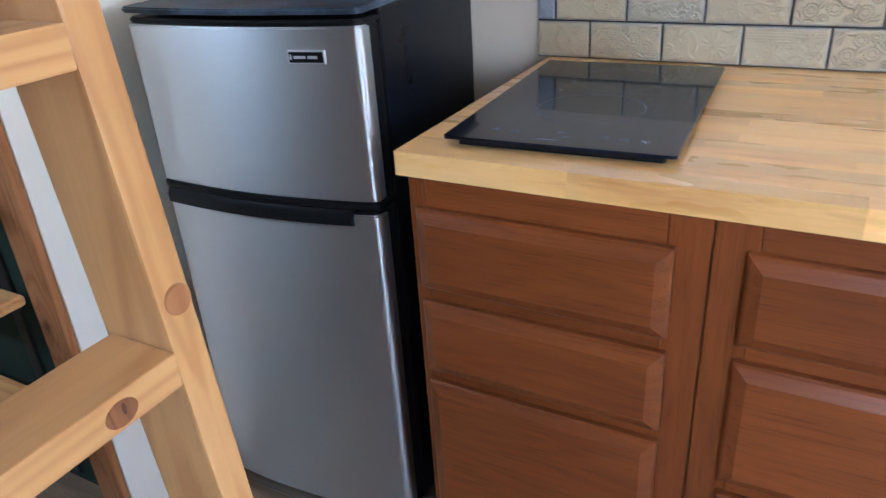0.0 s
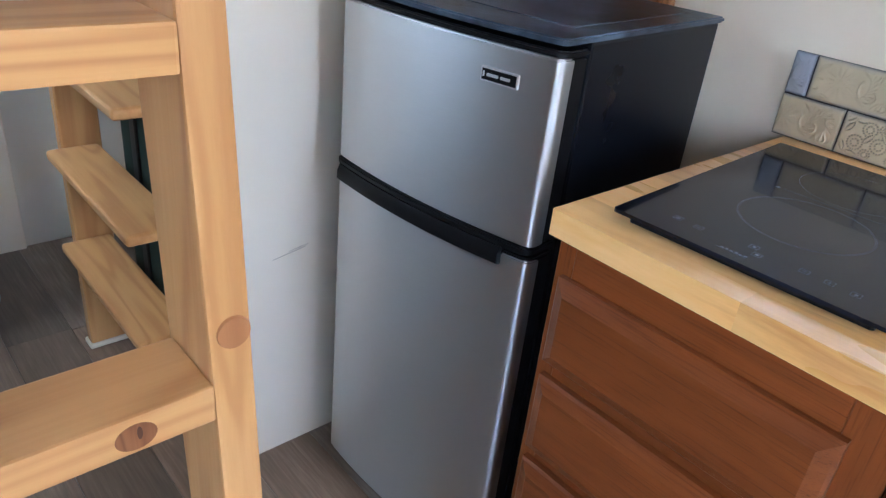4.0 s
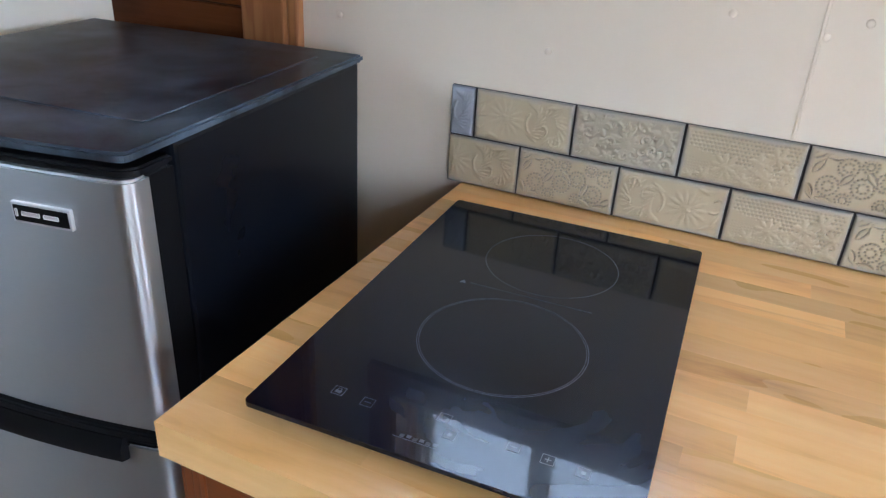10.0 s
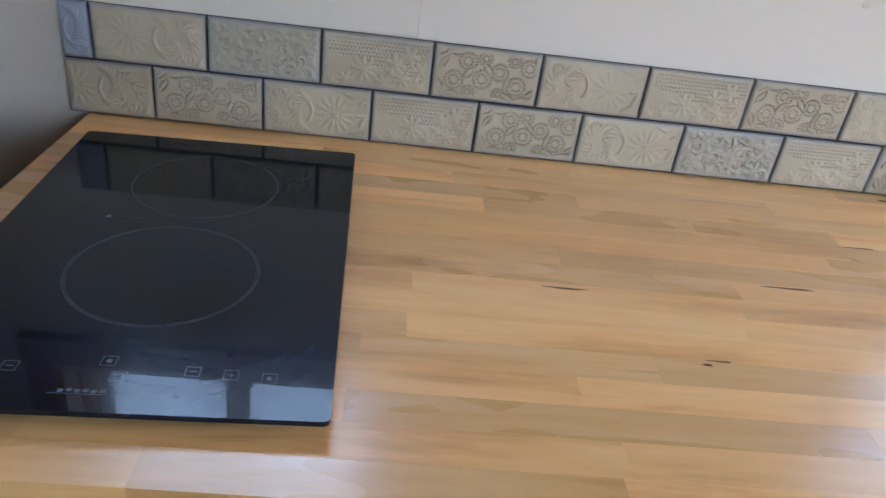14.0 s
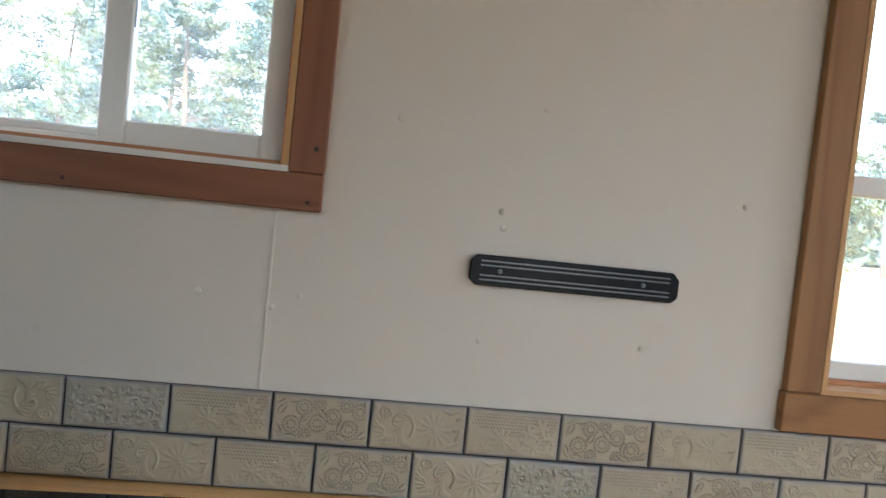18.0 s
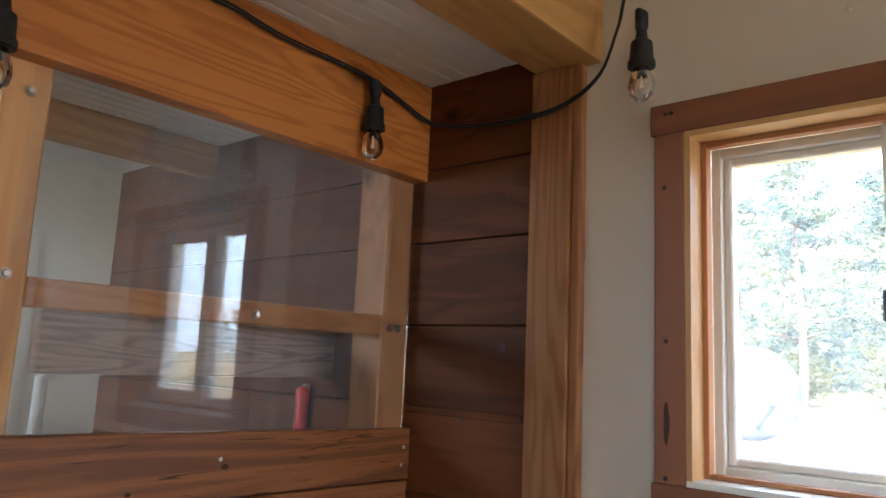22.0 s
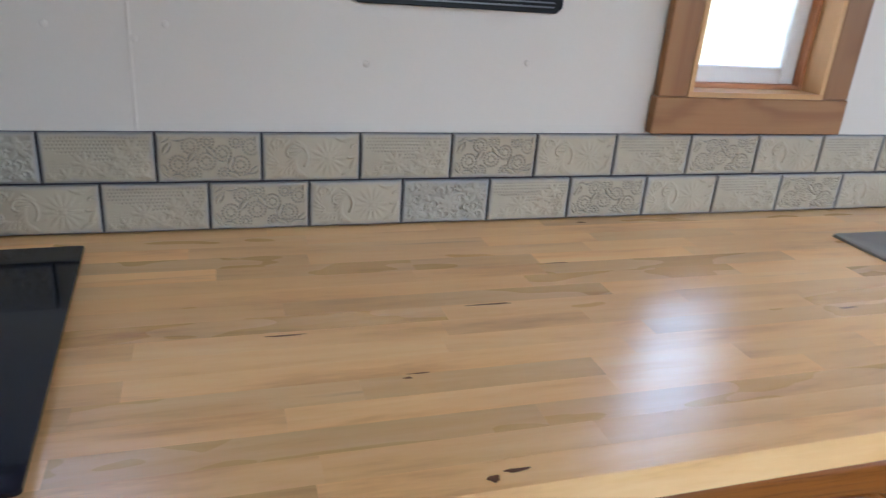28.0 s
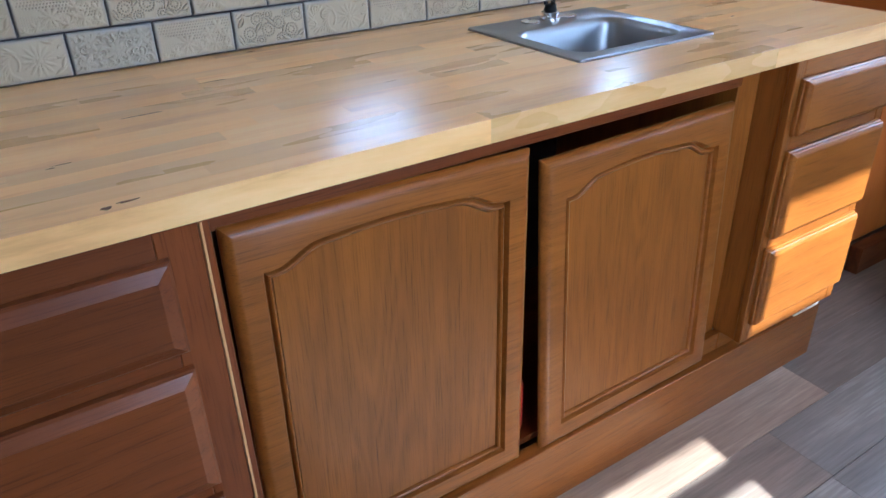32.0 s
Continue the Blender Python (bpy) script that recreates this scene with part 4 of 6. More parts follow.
def refrigerator():
    t = thing("refrigerator", (-0.405, -0.33, 0.0), "two-door refrigerator with stainless front and black sides", "refrigerator")
    o = Vector((-0.405, -0.33, 0.0))
    w, front, back = 0.505, -0.235, 0.25

    def put(name, bm, mat, parent=None, label=""):
        bmesh.ops.translate(bm, verts=bm.verts, vec=o)
        return part(name, bm, mat, parent or t, label)

    put("body", box(-w / 2 + 0.004, w / 2 - 0.004, front + 0.055, back, 0.03, 1.1565, 0.006, 2), FRIDGE_BLACK)
    # lid with a shallow panel in its top
    bm = bowed_door(w + 0.006, 1.157, 1.168, back, front - 0.022, 0.022, 0.012)
    put("top", bm, FRIDGE_TOP, None, "dusty black plastic top with a bluish sheen in its colour")
    lid = box(-w / 2 + 0.045, w / 2 - 0.045, front + 0.06, back - 0.05, 1.1675, 1.1695, 0.001)
    put("top_panel", lid, FRIDGE_TOP)
    fz = smooth(put("freezer_door", bowed_door(w, 0.826, 1.137, front + 0.010, front - 0.018, 0.022, 0.014), STEEL, None, "brushed stainless freezer door"), 30)
    fr = smooth(put("fridge_door", bowed_door(w, 0.045, 0.800, front + 0.010, front - 0.018, 0.022, 0.014), STEEL, None, "brushed stainless refrigerator door"), 30)
    smooth(put("door_trim", bowed_door(w + 0.002, 1.1375, 1.1480, front + 0.045, front - 0.014, 0.022), BLACK, fz), 30)
    smooth(put("door_trim", bowed_door(w + 0.002, 0.812, 0.8255, front + 0.045, front - 0.024, 0.022), BLACK, fz), 30)
    smooth(put("door_trim", bowed_door(w + 0.002, 0.8005, 0.806, front + 0.045, front - 0.019, 0.022), BLACK, fr), 30)
    # pocket handle under the freezer door
    bm = bmesh.new()
    n = 16
    rows = []
    for k in range(n + 1):
        u = -0.93 + 1.72 * k / n
        x = w / 2 * u
        y = front - 0.0245 - 0.022 * (1 - u * u)
        rows.append([bm.verts.new((x, y + dy, z)) for dy, z in ((0.0, 0.813), (-0.006, 0.800), (-0.006, 0.783), (0.004, 0.779), (0.012, 0.782), (0.03, 0.813))])
    for a, b in zip(rows, rows[1:]):
        for j in range(6):
            bm.faces.new((a[j], a[(j + 1) % 6], b[(j + 1) % 6], b[j]))
    bm.faces.new(rows[0])
    bm.faces.new(rows[-1][::-1])
    bmesh.ops.recalc_face_normals(bm, faces=bm.faces)
    smooth(put("handle", bm, BLACK, fz, "black pocket handle"), 35)
    put("door_liner", box(-w / 2 + 0.003, w / 2 - 0.003, front + 0.0105, front + 0.043, 0.827, 1.136, 0.002), BLACK, fz)
    put("door_liner", box(-w / 2 + 0.003, w / 2 - 0.003, front + 0.0105, front + 0.043, 0.046, 0.799, 0.002), BLACK, fr)
    put("gasket", box(-w / 2 + 0.008, w / 2 - 0.008, front + 0.043, front + 0.056, 0.05, 1.13), BLACK, fz)
    # badge: dark plate with silver rim and a plain silver bar for its mark
    ux = 0.60
    bx = w / 2 * ux
    by = front - 0.018 - 0.022 * (1 - ux * ux) - 0.001
    tilt = Matrix.Rotation(radians(5.5), 4, "Z")

    def badge(name, x0, x1, z0, z1, y0, y1, mat, parent):
        bm = box(x0, x1, y0, y1, z0, z1, 0.0008)
        bmesh.ops.transform(bm, matrix=Matrix.Translation((bx, by, 1.089)) @ tilt, verts=bm.verts)
        return put(name, bm, mat, parent)

    b = badge("badge", -0.035, 0.035, -0.0115, 0.0115, -0.003, 0.006, SILVER, fz)
    badge("badge_face", -0.0325, 0.0325, -0.009, 0.009, -0.0036, 0.0, BLACK, b)
    for x0, x1, z0, z1 in ((-0.030, -0.0268, -0.004, 0.005), (-0.0225, -0.0005, -0.0022, 0.0026), (0.0035, 0.0215, -0.0022, 0.0026)):
        badge("badge_mark", x0, x1, z0, z1, -0.0041, -0.0036, SILVER, b)
    for sx in (-1, 1):
        for y in (front + 0.09, back - 0.06):
            put("foot", rod((sx * 0.21, y, 0.0), (sx * 0.21, y, 0.035), 0.017), BLACK)
    put("dent", lathe([(0.0012, 0), (0.0022, 0.0004), (0.0008, 0.0009)], 10), STEEL, fr)
    t.rotation_euler = (0, 0, radians(5.0))
    return t


refrigerator()

# ================= cabinets =================
FACE = -0.667


WIDE_BEVEL = ((0.0, 0.0), (0.0, 0.010), (0.004, 0.014), (0.018, 0.0205), (0.021, 0.022))
STEPPED_EDGE = ((0.0, 0.0), (0.0, 0.008), (0.0025, 0.0105), (0.0025, 0.0150), (0.0045, 0.0185), (0.010, 0.0225), (0.014, 0.0240))


def raised_panel(x0, x1, z0, z1, y, material_axis, parent, mat, name="drawer", rings=WIDE_BEVEL):
    """A drawer front with a moulded border."""
    bm = bmesh.new()
    loops = []
    for inset, depth in rings:
        loops.append([bm.verts.new((x, y - depth, z)) for x, z in ((x0 + inset, z0 + inset), (x1 - inset, z0 + inset), (x1 - inset, z1 - inset), (x0 + inset, z1 - inset))])
    for a, b in zip(loops, loops[1:]):
        for k in range(4):
            bm.faces.new((a[k], a[(k + 1) % 4], b[(k + 1) % 4], b[k]))
    bm.faces.new(loops[-1])
    bm.faces.new(loops[0][::-1])
    bmesh.ops.recalc_face_normals(bm, faces=bm.faces)
    return part(name, bm, mat(material_axis), parent)


def drawer_cabinet(x0, x1, z0, drawers, dx0, dx1, label, mat, rings=WIDE_BEVEL):
    """A base unit with a face frame and drawer fronts that stand proud of it."""
    t = thing("drawer_cabinet", ((x0 + x1) / 2, -0.4, z0), label, "cabinet", "drawer cabinets under the worktop")
    z1 = TOP - 0.040
    b = part("body", box(x0 + 0.003, x0 + 0.018, FACE + 0.019, -0.02, z0, z1, 0.001), mat("Z"), t)
    part("body_side", box(x1 - 0.018, x1 - 0.003, FACE + 0.019, -0.02, z0, z1, 0.001), mat("Z"), b)
    part("body_bottom", box(x0 + 0.018, x1 - 0.018, FACE + 0.019, -0.02, z0, z0 + 0.015), mat("X"), b)
    f = part("face_frame", box(x0, dx0 + 0.012, FACE, FACE + 0.019, z0, z1, 0.0015), mat("Z"), t)
    part("stile", box(dx1 - 0.012, x1, FACE, FACE + 0.019, z0, z1, 0.0015), mat("Z"), f)
    edges = [z1] + [v for pair in drawers for v in pair] + [z0]
    for a, b2 in zip(edges[::2], edges[1::2]):
        part("rail", box(dx0 + 0.012, dx1 - 0.012, FACE + 0.0005, FACE + 0.019, min(a, b2) - 0.012 if b2 != z0 else z0, a + (0.012 if a != z1 else 0), 0.0015), mat("X"), f)
    for top, low in drawers:
        d = raised_panel(dx0, dx1, low, top, FACE - 0.001, "X", t, mat, "drawer", rings)
    return t


drawer_cabinet(0.002, 0.456, 0.205, ((0.889, 0.748), (0.723, 0.583), (0.561, 0.24)), 0.018, 0.412, "reddish-brown oak cabinet with raised drawer fronts", cherry)
drawer_cabinet(0.458, 0.870, 0.205, ((0.899, 0.762), (0.735, 0.523), (0.497, 0.24)), 0.502, 0.826, "reddish-brown oak cabinet with two sizes of drawer fronts", cherry)
drawer_cabinet(2.105, 2.500, 0.225, ((0.897, 0.772), (0.737, 0.524), (0.492, 0.282)), 2.122, 2.484, "golden oak drawer cabinet at the end of the worktop", oak, STEPPED_EDGE)

# sink cabinet: two loose arched doors leaning in a dark opening

def arch_outline(x0, x1, z0, z1, rise, n=32):
    """A door panel outline with an eyebrow arch at its top."""
    w = x1 - x0
    pts = [(x0, z0), (x1, z0)]
    top = []
    for k in range(n + 1):
        u = k / n
        e = min(u, 1 - u)
        if e < 0.20:
            s = max(e - 0.035, 0.0) / 0.165
            h = (3 * s * s - 2 * s ** 3) * 0.80
        else:
            h = 0.80 + 0.20 * math.sin((e - 0.20) / 0.30 * math.pi / 2)
        top.append((x0 + w * u, z1 - rise + rise * h))
    return pts + top[::-1]


def arched_door(x0, x1, z0, z1, turn, parent_label, DOOR_Y=-0.596):
    """A frame-and-panel door with an arched panel, bevelled mouldings and rounded edge."""
    cx = (x0 + x1) / 2
    t = thing("cabinet_door", (cx, DOOR_Y, z0), parent_label, "cabinet door", "arched doors under the sink")
    pin = arch_outline(x0 + 0.050, x1 - 0.050, z0 + 0.050, z1 - 0.046, 0.036)
    # frame: slab with the panel cut out as a ring of faces
    bm = bmesh.new()
    n = len(pin)

    def stretch_out(p):
        x, z = p
        return (x0 if x < x0 + 0.0505 else x1 if x > x1 - 0.0505 else x, z0 if z < z0 + 0.07 else z1)

    cxm, czm = (x0 + x1) / 2, (z0 + z1) / 2

    def shrink(p, d):
        x, z = p
        return (x + d * (1 if x < cxm else -1) * min(1, abs(x - cxm) / (0.5 * (x1 - x0 - 0.100)) * 1.0), z + d * (1 if z < czm else -1))

    out_pts = [stretch_out(p) for p in pin]
    
    def inset(d):
        return [(x + (d if x <= x0 else -d if x >= x1 else 0), z + (d if z <= z0 else -d if z >= z1 else 0)) for x, z in out_pts]

    prof_frame = [(out_pts, 0.0), (out_pts, -0.006), (inset(0.002), -0.010), (inset(0.006), -0.0145), (inset(0.011), -0.0180), (inset(0.017), -0.0200), (pin, -0.020),
                  ([shrink(p, 0.0015) for p in pin], -0.0130), ([shrink(p, 0.0045) for p in pin], -0.0060), ([shrink(p, 0.0060) for p in pin], -0.0060), ([shrink(p, 0.0085) for p in pin], -0.0145),
                  ([shrink(p, 0.0110) for p in pin], -0.0165), ([shrink(p, 0.0140) for p in pin], -0.0140), ([shrink(p, 0.0165) for p in pin], -0.0050)]
    loops = [[bm.verts.new((x, DOOR_Y + y, z)) for x, z in pts] for pts, y in prof_frame]
    for a, b in zip(loops, loops[1:]):
        for k in range(n):
            vs = []
            for v in (a[k], a[(k + 1) % n], b[(k + 1) % n], b[k]):
                if v not in vs:
                    vs.append(v)
            bm.faces.new(vs)
    bm.faces.new(loops[0][::-1])
    bmesh.ops.remove_doubles(bm, verts=bm.verts, dist=0.0001)
    bmesh.ops.recalc_face_normals(bm, faces=bm.faces)
    f = smooth(part("door_frame", bm, oak("X"), t), 25)
    pan = [shrink(p, 0.0170) for p in pin]
    bm = prism(pan, DOOR_Y - 0.0090, DOOR_Y - 0.001, "y")
    part("panel", bm, oak("Z"), t, "flat oak panel with an arched top")
    t.rotation_euler = turn
    return t


arched_door(0.8955, 1.446, 0.178, 0.880, (radians(-1.4), radians(1.0), 0), "golden oak cabinet door with arched panel, set loosely in its opening", -0.606)
arched_door(1.497, 2.024, 0.178, 0.848, (radians(-2.2), radians(-0.9), 0), "golden oak cabinet door with arched panel, hung a little lower", -0.614)

carcass = thing("sink_cabinet", (1.45, -0.35, 0.2), "open sink cabinet behind two oak doors, its back coloured dark as shade", "cabinet")
part("top_rail", box(0.8905, 2.033, -0.594, -0.575, 0.880, TOP - 0.041, 0.001), cherry("X"), carcass)
part("side_panel", box(0.872, 0.890, -0.640, -0.02, 0.173, TOP - 0.041, 0.001), cherry("Z"), carcass)
part("side_panel", box(2.034, 2.104, -0.585, -0.02, 0.176, TOP - 0.041, 0.001), oak("Z"), carcass)
part("edge_strip", box(0.8705, 0.8745, FACE - 0.0015, FACE + 0.012, 0.206, TOP - 0.042, 0.0008), pine("Z"), carcass, "pale raw wood edge strip")
part("floor_panel", box(0.890, 2.033, -0.590, -0.02, 0.175, 0.191), cherry("X"), carcass)
# back coloured near black to stand in for the shade inside
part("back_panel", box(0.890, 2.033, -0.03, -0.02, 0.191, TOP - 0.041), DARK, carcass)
bottle = thing("red_bottle", (1.471, -0.540, 0.191), "red plastic bottle standing in the sink cabinet", "bottle")
smooth(part("bottle_body", lathe([(0.030, 0.0), (0.032, 0.01), (0.032, 0.12), (0.012, 0.16), (0.012, 0.17)], 20, (1.471, -0.540, 0.191)), RED, bottle), 50)
smooth(part("cap", lathe([(0.013, 0.17), (0.013, 0.195)], 16, (1.471, -0.540, 0.191)), BEIGE_PLASTIC, bottle), 50)

plinth = structure("baseboard_plinth", box(0.003, 2.520, -0.634, -0.60, 0.0, 0.172, 0.002), oak("X"), "oak plinth board under the cabinets", "baseboard")
structure("baseboard_plinth_top", box(2.40, 2.512, -0.634, -0.45, 0.1725, 0.224, 0.002), PANEL_WHITE, "pale block under the end cabinet", "trim")
structure("baseboard_plinth_riser", box(2.1045, 2.3995, -0.606, -0.586, 0.1725, 0.2245, 0.001), oak("X"), "oak strip under the end cabinet", "baseboard")
structure("baseboard_plinth_corner", box(2.0345, 2.1035, -0.606, -0.5865, 0.1725, 0.2245, 0.001), oak("X"), "oak block between the loose door and the end cabinet", "baseboard")
structure("baseboard_plinth_end", box(0.003, 0.030, -0.599, -0.03, 0.0, 0.196, 0.002), oak("Y"), "oak plinth end board", "baseboard")
structure("baseboard_plinth_east", box(2.490, 2.520, -0.599, -0.03, 0.0, 0.196, 0.002), oak("Y"), "oak plinth end board", "baseboard")

# ================= worktop =================
random.seed(5)
worktop = thing("worktop", (1.25, -0.34, TOP - 0.039), "oiled birch butcher-block worktop with darker staves", "worktop")
HOLE = (1.678, 1.995, -0.478, -0.238)
WX0, WX1, WY0, WY1 = -0.018, 2.512, -0.670, -0.003
RUNS = 17
step = (WY1 - WY0) / RUNS
STAVE_MESH = {}


def stave(x0, x1, y0, y1):
    """One glued strip, on mesh data shared by strips of one length."""
    key = (round(x1 - x0, 3), round(y1 - y0, 4))
    if key not in STAVE_MESH:
        bm = box(-key[0] / 2, key[0] / 2, -key[1] / 2, key[1] / 2, -0.0195, 0.0195, 0.0001)
        me = bpy.data.meshes.new("stave")
        bm.to_mesh(me)
        bm.free()
        me.materials.append(birch("X"))
        STAVE_MESH[key] = me
    shared("stave", STAVE_MESH[key], worktop, ((x0 + x1) / 2, (y0 + y1) / 2, TOP - 0.0195))


for r in range(RUNS):
    y0, y1 = WY0 + r * step, WY0 + (r + 1) * step
    x = WX0
    first = True
    while x < WX1 - 0.001:
        ln = random.choice((0.20, 0.28, 0.36, 0.46, 0.58, 0.70))
        if first:
            ln *= random.uniform(0.3, 1.0)
            first = False
        e = x + ln if WX1 - x - ln > 0.12 else WX1
        cuts = [(x, e)]
        if y1 > HOLE[2] and y0 < HOLE[3]:
            cuts = []
            if x < HOLE[0]:
                cuts.append((x, min(e, HOLE[0])))
            if e > HOLE[1]:
                cuts.append((max(x, HOLE[1]), e))
        for a, b in cuts:
            if b - a > 0.004:
                stave(a, b, y0, y1)
        x = e
knot_dark = wood("mineral_streak", (0.20, 0.075, 0.026), (0.055, 0.02, 0.009), "X", 0.4, 0.3, 0.0, 9.0)
for kx, ky, rx_, ry_ in ((0.775, -0.655, 0.006, 0.0045), (0.800, -0.648, 0.013, 0.0025), (0.325, -0.36, 0.030, 0.0022), (0.62, -0.365, 0.022, 0.0015), (0.895, -0.322, 0.032, 0.0018), (1.18, -0.03, 0.008, 0.003),
                         (0.33, -0.10, 0.018, 0.0012), (0.74, -0.48, 0.005, 0.0018), (0.755, -0.473, 0.012, 0.001), (1.05, -0.20, 0.020, 0.0012), (1.42, -0.41, 0.016, 0.0016), (2.20, -0.42, 0.010, 0.002), (2.31, -0.30, 0.008, 0.002)):
    pts = []
    for n in range(16):
        a = 2 * math.pi * n / 16
        q = 1 + 0.18 * math.sin(3 * a + 40 * kx) + 0.12 * math.sin(5 * a + 70 * ky)
        pts.append((kx + rx_ * q * math.cos(a), ky + ry_ * q * math.sin(a)))
    part("knot", prism(pts, TOP - 0.001, TOP + 0.0003, "z"), knot_dark, worktop)

# ================= cooktop =================
def cooktop():
    at = Vector((0.208, -0.362, TOP))
    t = thing("induction_cooktop", at, "black glass two-zone induction cooktop with wiped smears", "cooktop")

    def put(name, bm, mat, parent=None, label=""):
        bmesh.ops.translate(bm, verts=bm.verts, vec=at)
        return part(name, bm, mat, parent or t, label)

    w, d = 0.347, 0.516
    bm = bmesh.new()
    rr = 0.006
    pts = []
    for cx, cy, a0 in ((w / 2 - rr, d / 2 - rr, 0), (-w / 2 + rr, d / 2 - rr, 90), (-w / 2 + rr, -d / 2 + rr, 180), (w / 2 - rr, -d / 2 + rr, 270)):
        for k in range(5):
            a = radians(a0 + 22.5 * k)
            pts.append((cx + rr * math.cos(a), cy + rr * math.sin(a)))
    g = prism(pts, 0.0130, 0.0180, "z")
    put("glass", g, COOK_GLASS)
    put("rim", prism([(x * 0.90, y * 0.935) for x, y in pts], 0.0, 0.0131, "z"), BLACK)
    top = 0.0181

    def ring(cx, cy, r, wide, name="zone_ring"):
        bm = bmesh.new()
        n = 72
        a = [bm.verts.new((cx + r * math.cos(2 * math.pi * k / n), cy + r * math.sin(2 * math.pi * k / n), top)) for k in range(n)]
        b = [bm.verts.new((cx + (r - wide) * math.cos(2 * math.pi * k / n), cy + (r - wide) * math.sin(2 * math.pi * k / n), top)) for k in range(n)]
        for k in range(n):
            bm.faces.new((a[k], a[(k + 1) % n], b[(k + 1) % n], b[k]))
        return put(name, bm, MARK)

    for cy in (-0.066, 0.126):
        r = 0.088 if cy < 0 else 0.082
        ring(0.004, cy, r, 0.0005)
        if cy < 0:
            ring(0.004, cy, r - 0.0022, 0.0004)

    def key(cx, cy, glyph):
        s, w_ = 0.0058, 0.0005
        bm = bmesh.new()
        for x0, x1, y0, y1 in ((-s, s, s - w_, s), (-s, s, -s, -s + w_), (-s, -s + w_, -s, s), (s - w_, s, -s, s)):
            box(cx + x0, cx + x1, cy + y0, cy + y1, top, top + 0.0002, 0, 1, bm)
        for x0, x1, y0, y1 in glyph:
            box(cx + x0, cx + x1, cy + y0, cy + y1, top, top + 0.0002, 0, 1, bm)
        put("touch_key", bm, MARK)

    dash = [(-0.003, 0.003, -0.0004, 0.0004)]
    plus = dash + [(-0.0004, 0.0004, -0.003, 0.003)]
    lock = [(-0.003, 0.003, -0.003, 0.0005), (-0.002, -0.0013, 0.0005, 0.0035), (0.0013, 0.002, 0.0005, 0.0035), (-0.002, 0.002, 0.003, 0.0036)]
    square = [(-0.002, 0.002, -0.002, 0.002)]
    for cx, cy, glyph in ((-0.105, -0.208, lock), (-0.074, -0.211, dash), (-0.004, -0.20, square), (0.008, -0.218, square), (0.062, -0.208, dash), (0.092, -0.210, plus), (0.122, -0.212, square)):
        key(cx, cy, glyph)
    # a line of tiny unreadable print between the zones, and the maker's mark as a plain stroke
    for k in range(26):
        x0 = -0.070 + k * 0.0056
        put("print", box(x0, x0 + 0.0042, 0.0338, 0.0348, top, top + 0.0002), MARK_DIM)
    put("warning_mark", prism([(-0.082, 0.031), (-0.074, 0.031), (-0.078, 0.038)], top, top + 0.0002, "z"), MARK)
    bm = bmesh.new()
    for k in range(6):
        box(-0.030 + k * 0.006, -0.026 + k * 0.006, -0.238 + 0.001 * (k % 2), -0.2345 + 0.001 * (k % 2), top, top + 0.0002, 0, 1, bm)
    box(-0.036, 0.004, -0.2395, -0.2390, top, top + 0.0002, 0, 1, bm)
    put("maker_mark", bm, MARK)
    t.rotation_euler = (0, 0, radians(2.5))
    return t


cooktop()

# ================= sink =================
def rounded_rect(x0, x1, y0, y1, r, n=6):
    pts = []
    for cx, cy, a0 in ((x1 - r, y1 - r, 0), (x0 + r, y1 - r, 90), (x0 + r, y0 + r, 180), (x1 - r, y0 + r, 270)):
        for k in range(n + 1):
            a = radians(a0 + 90 * k / n)
            pts.append((cx + r * math.cos(a), cy + r * math.sin(a)))
    return pts


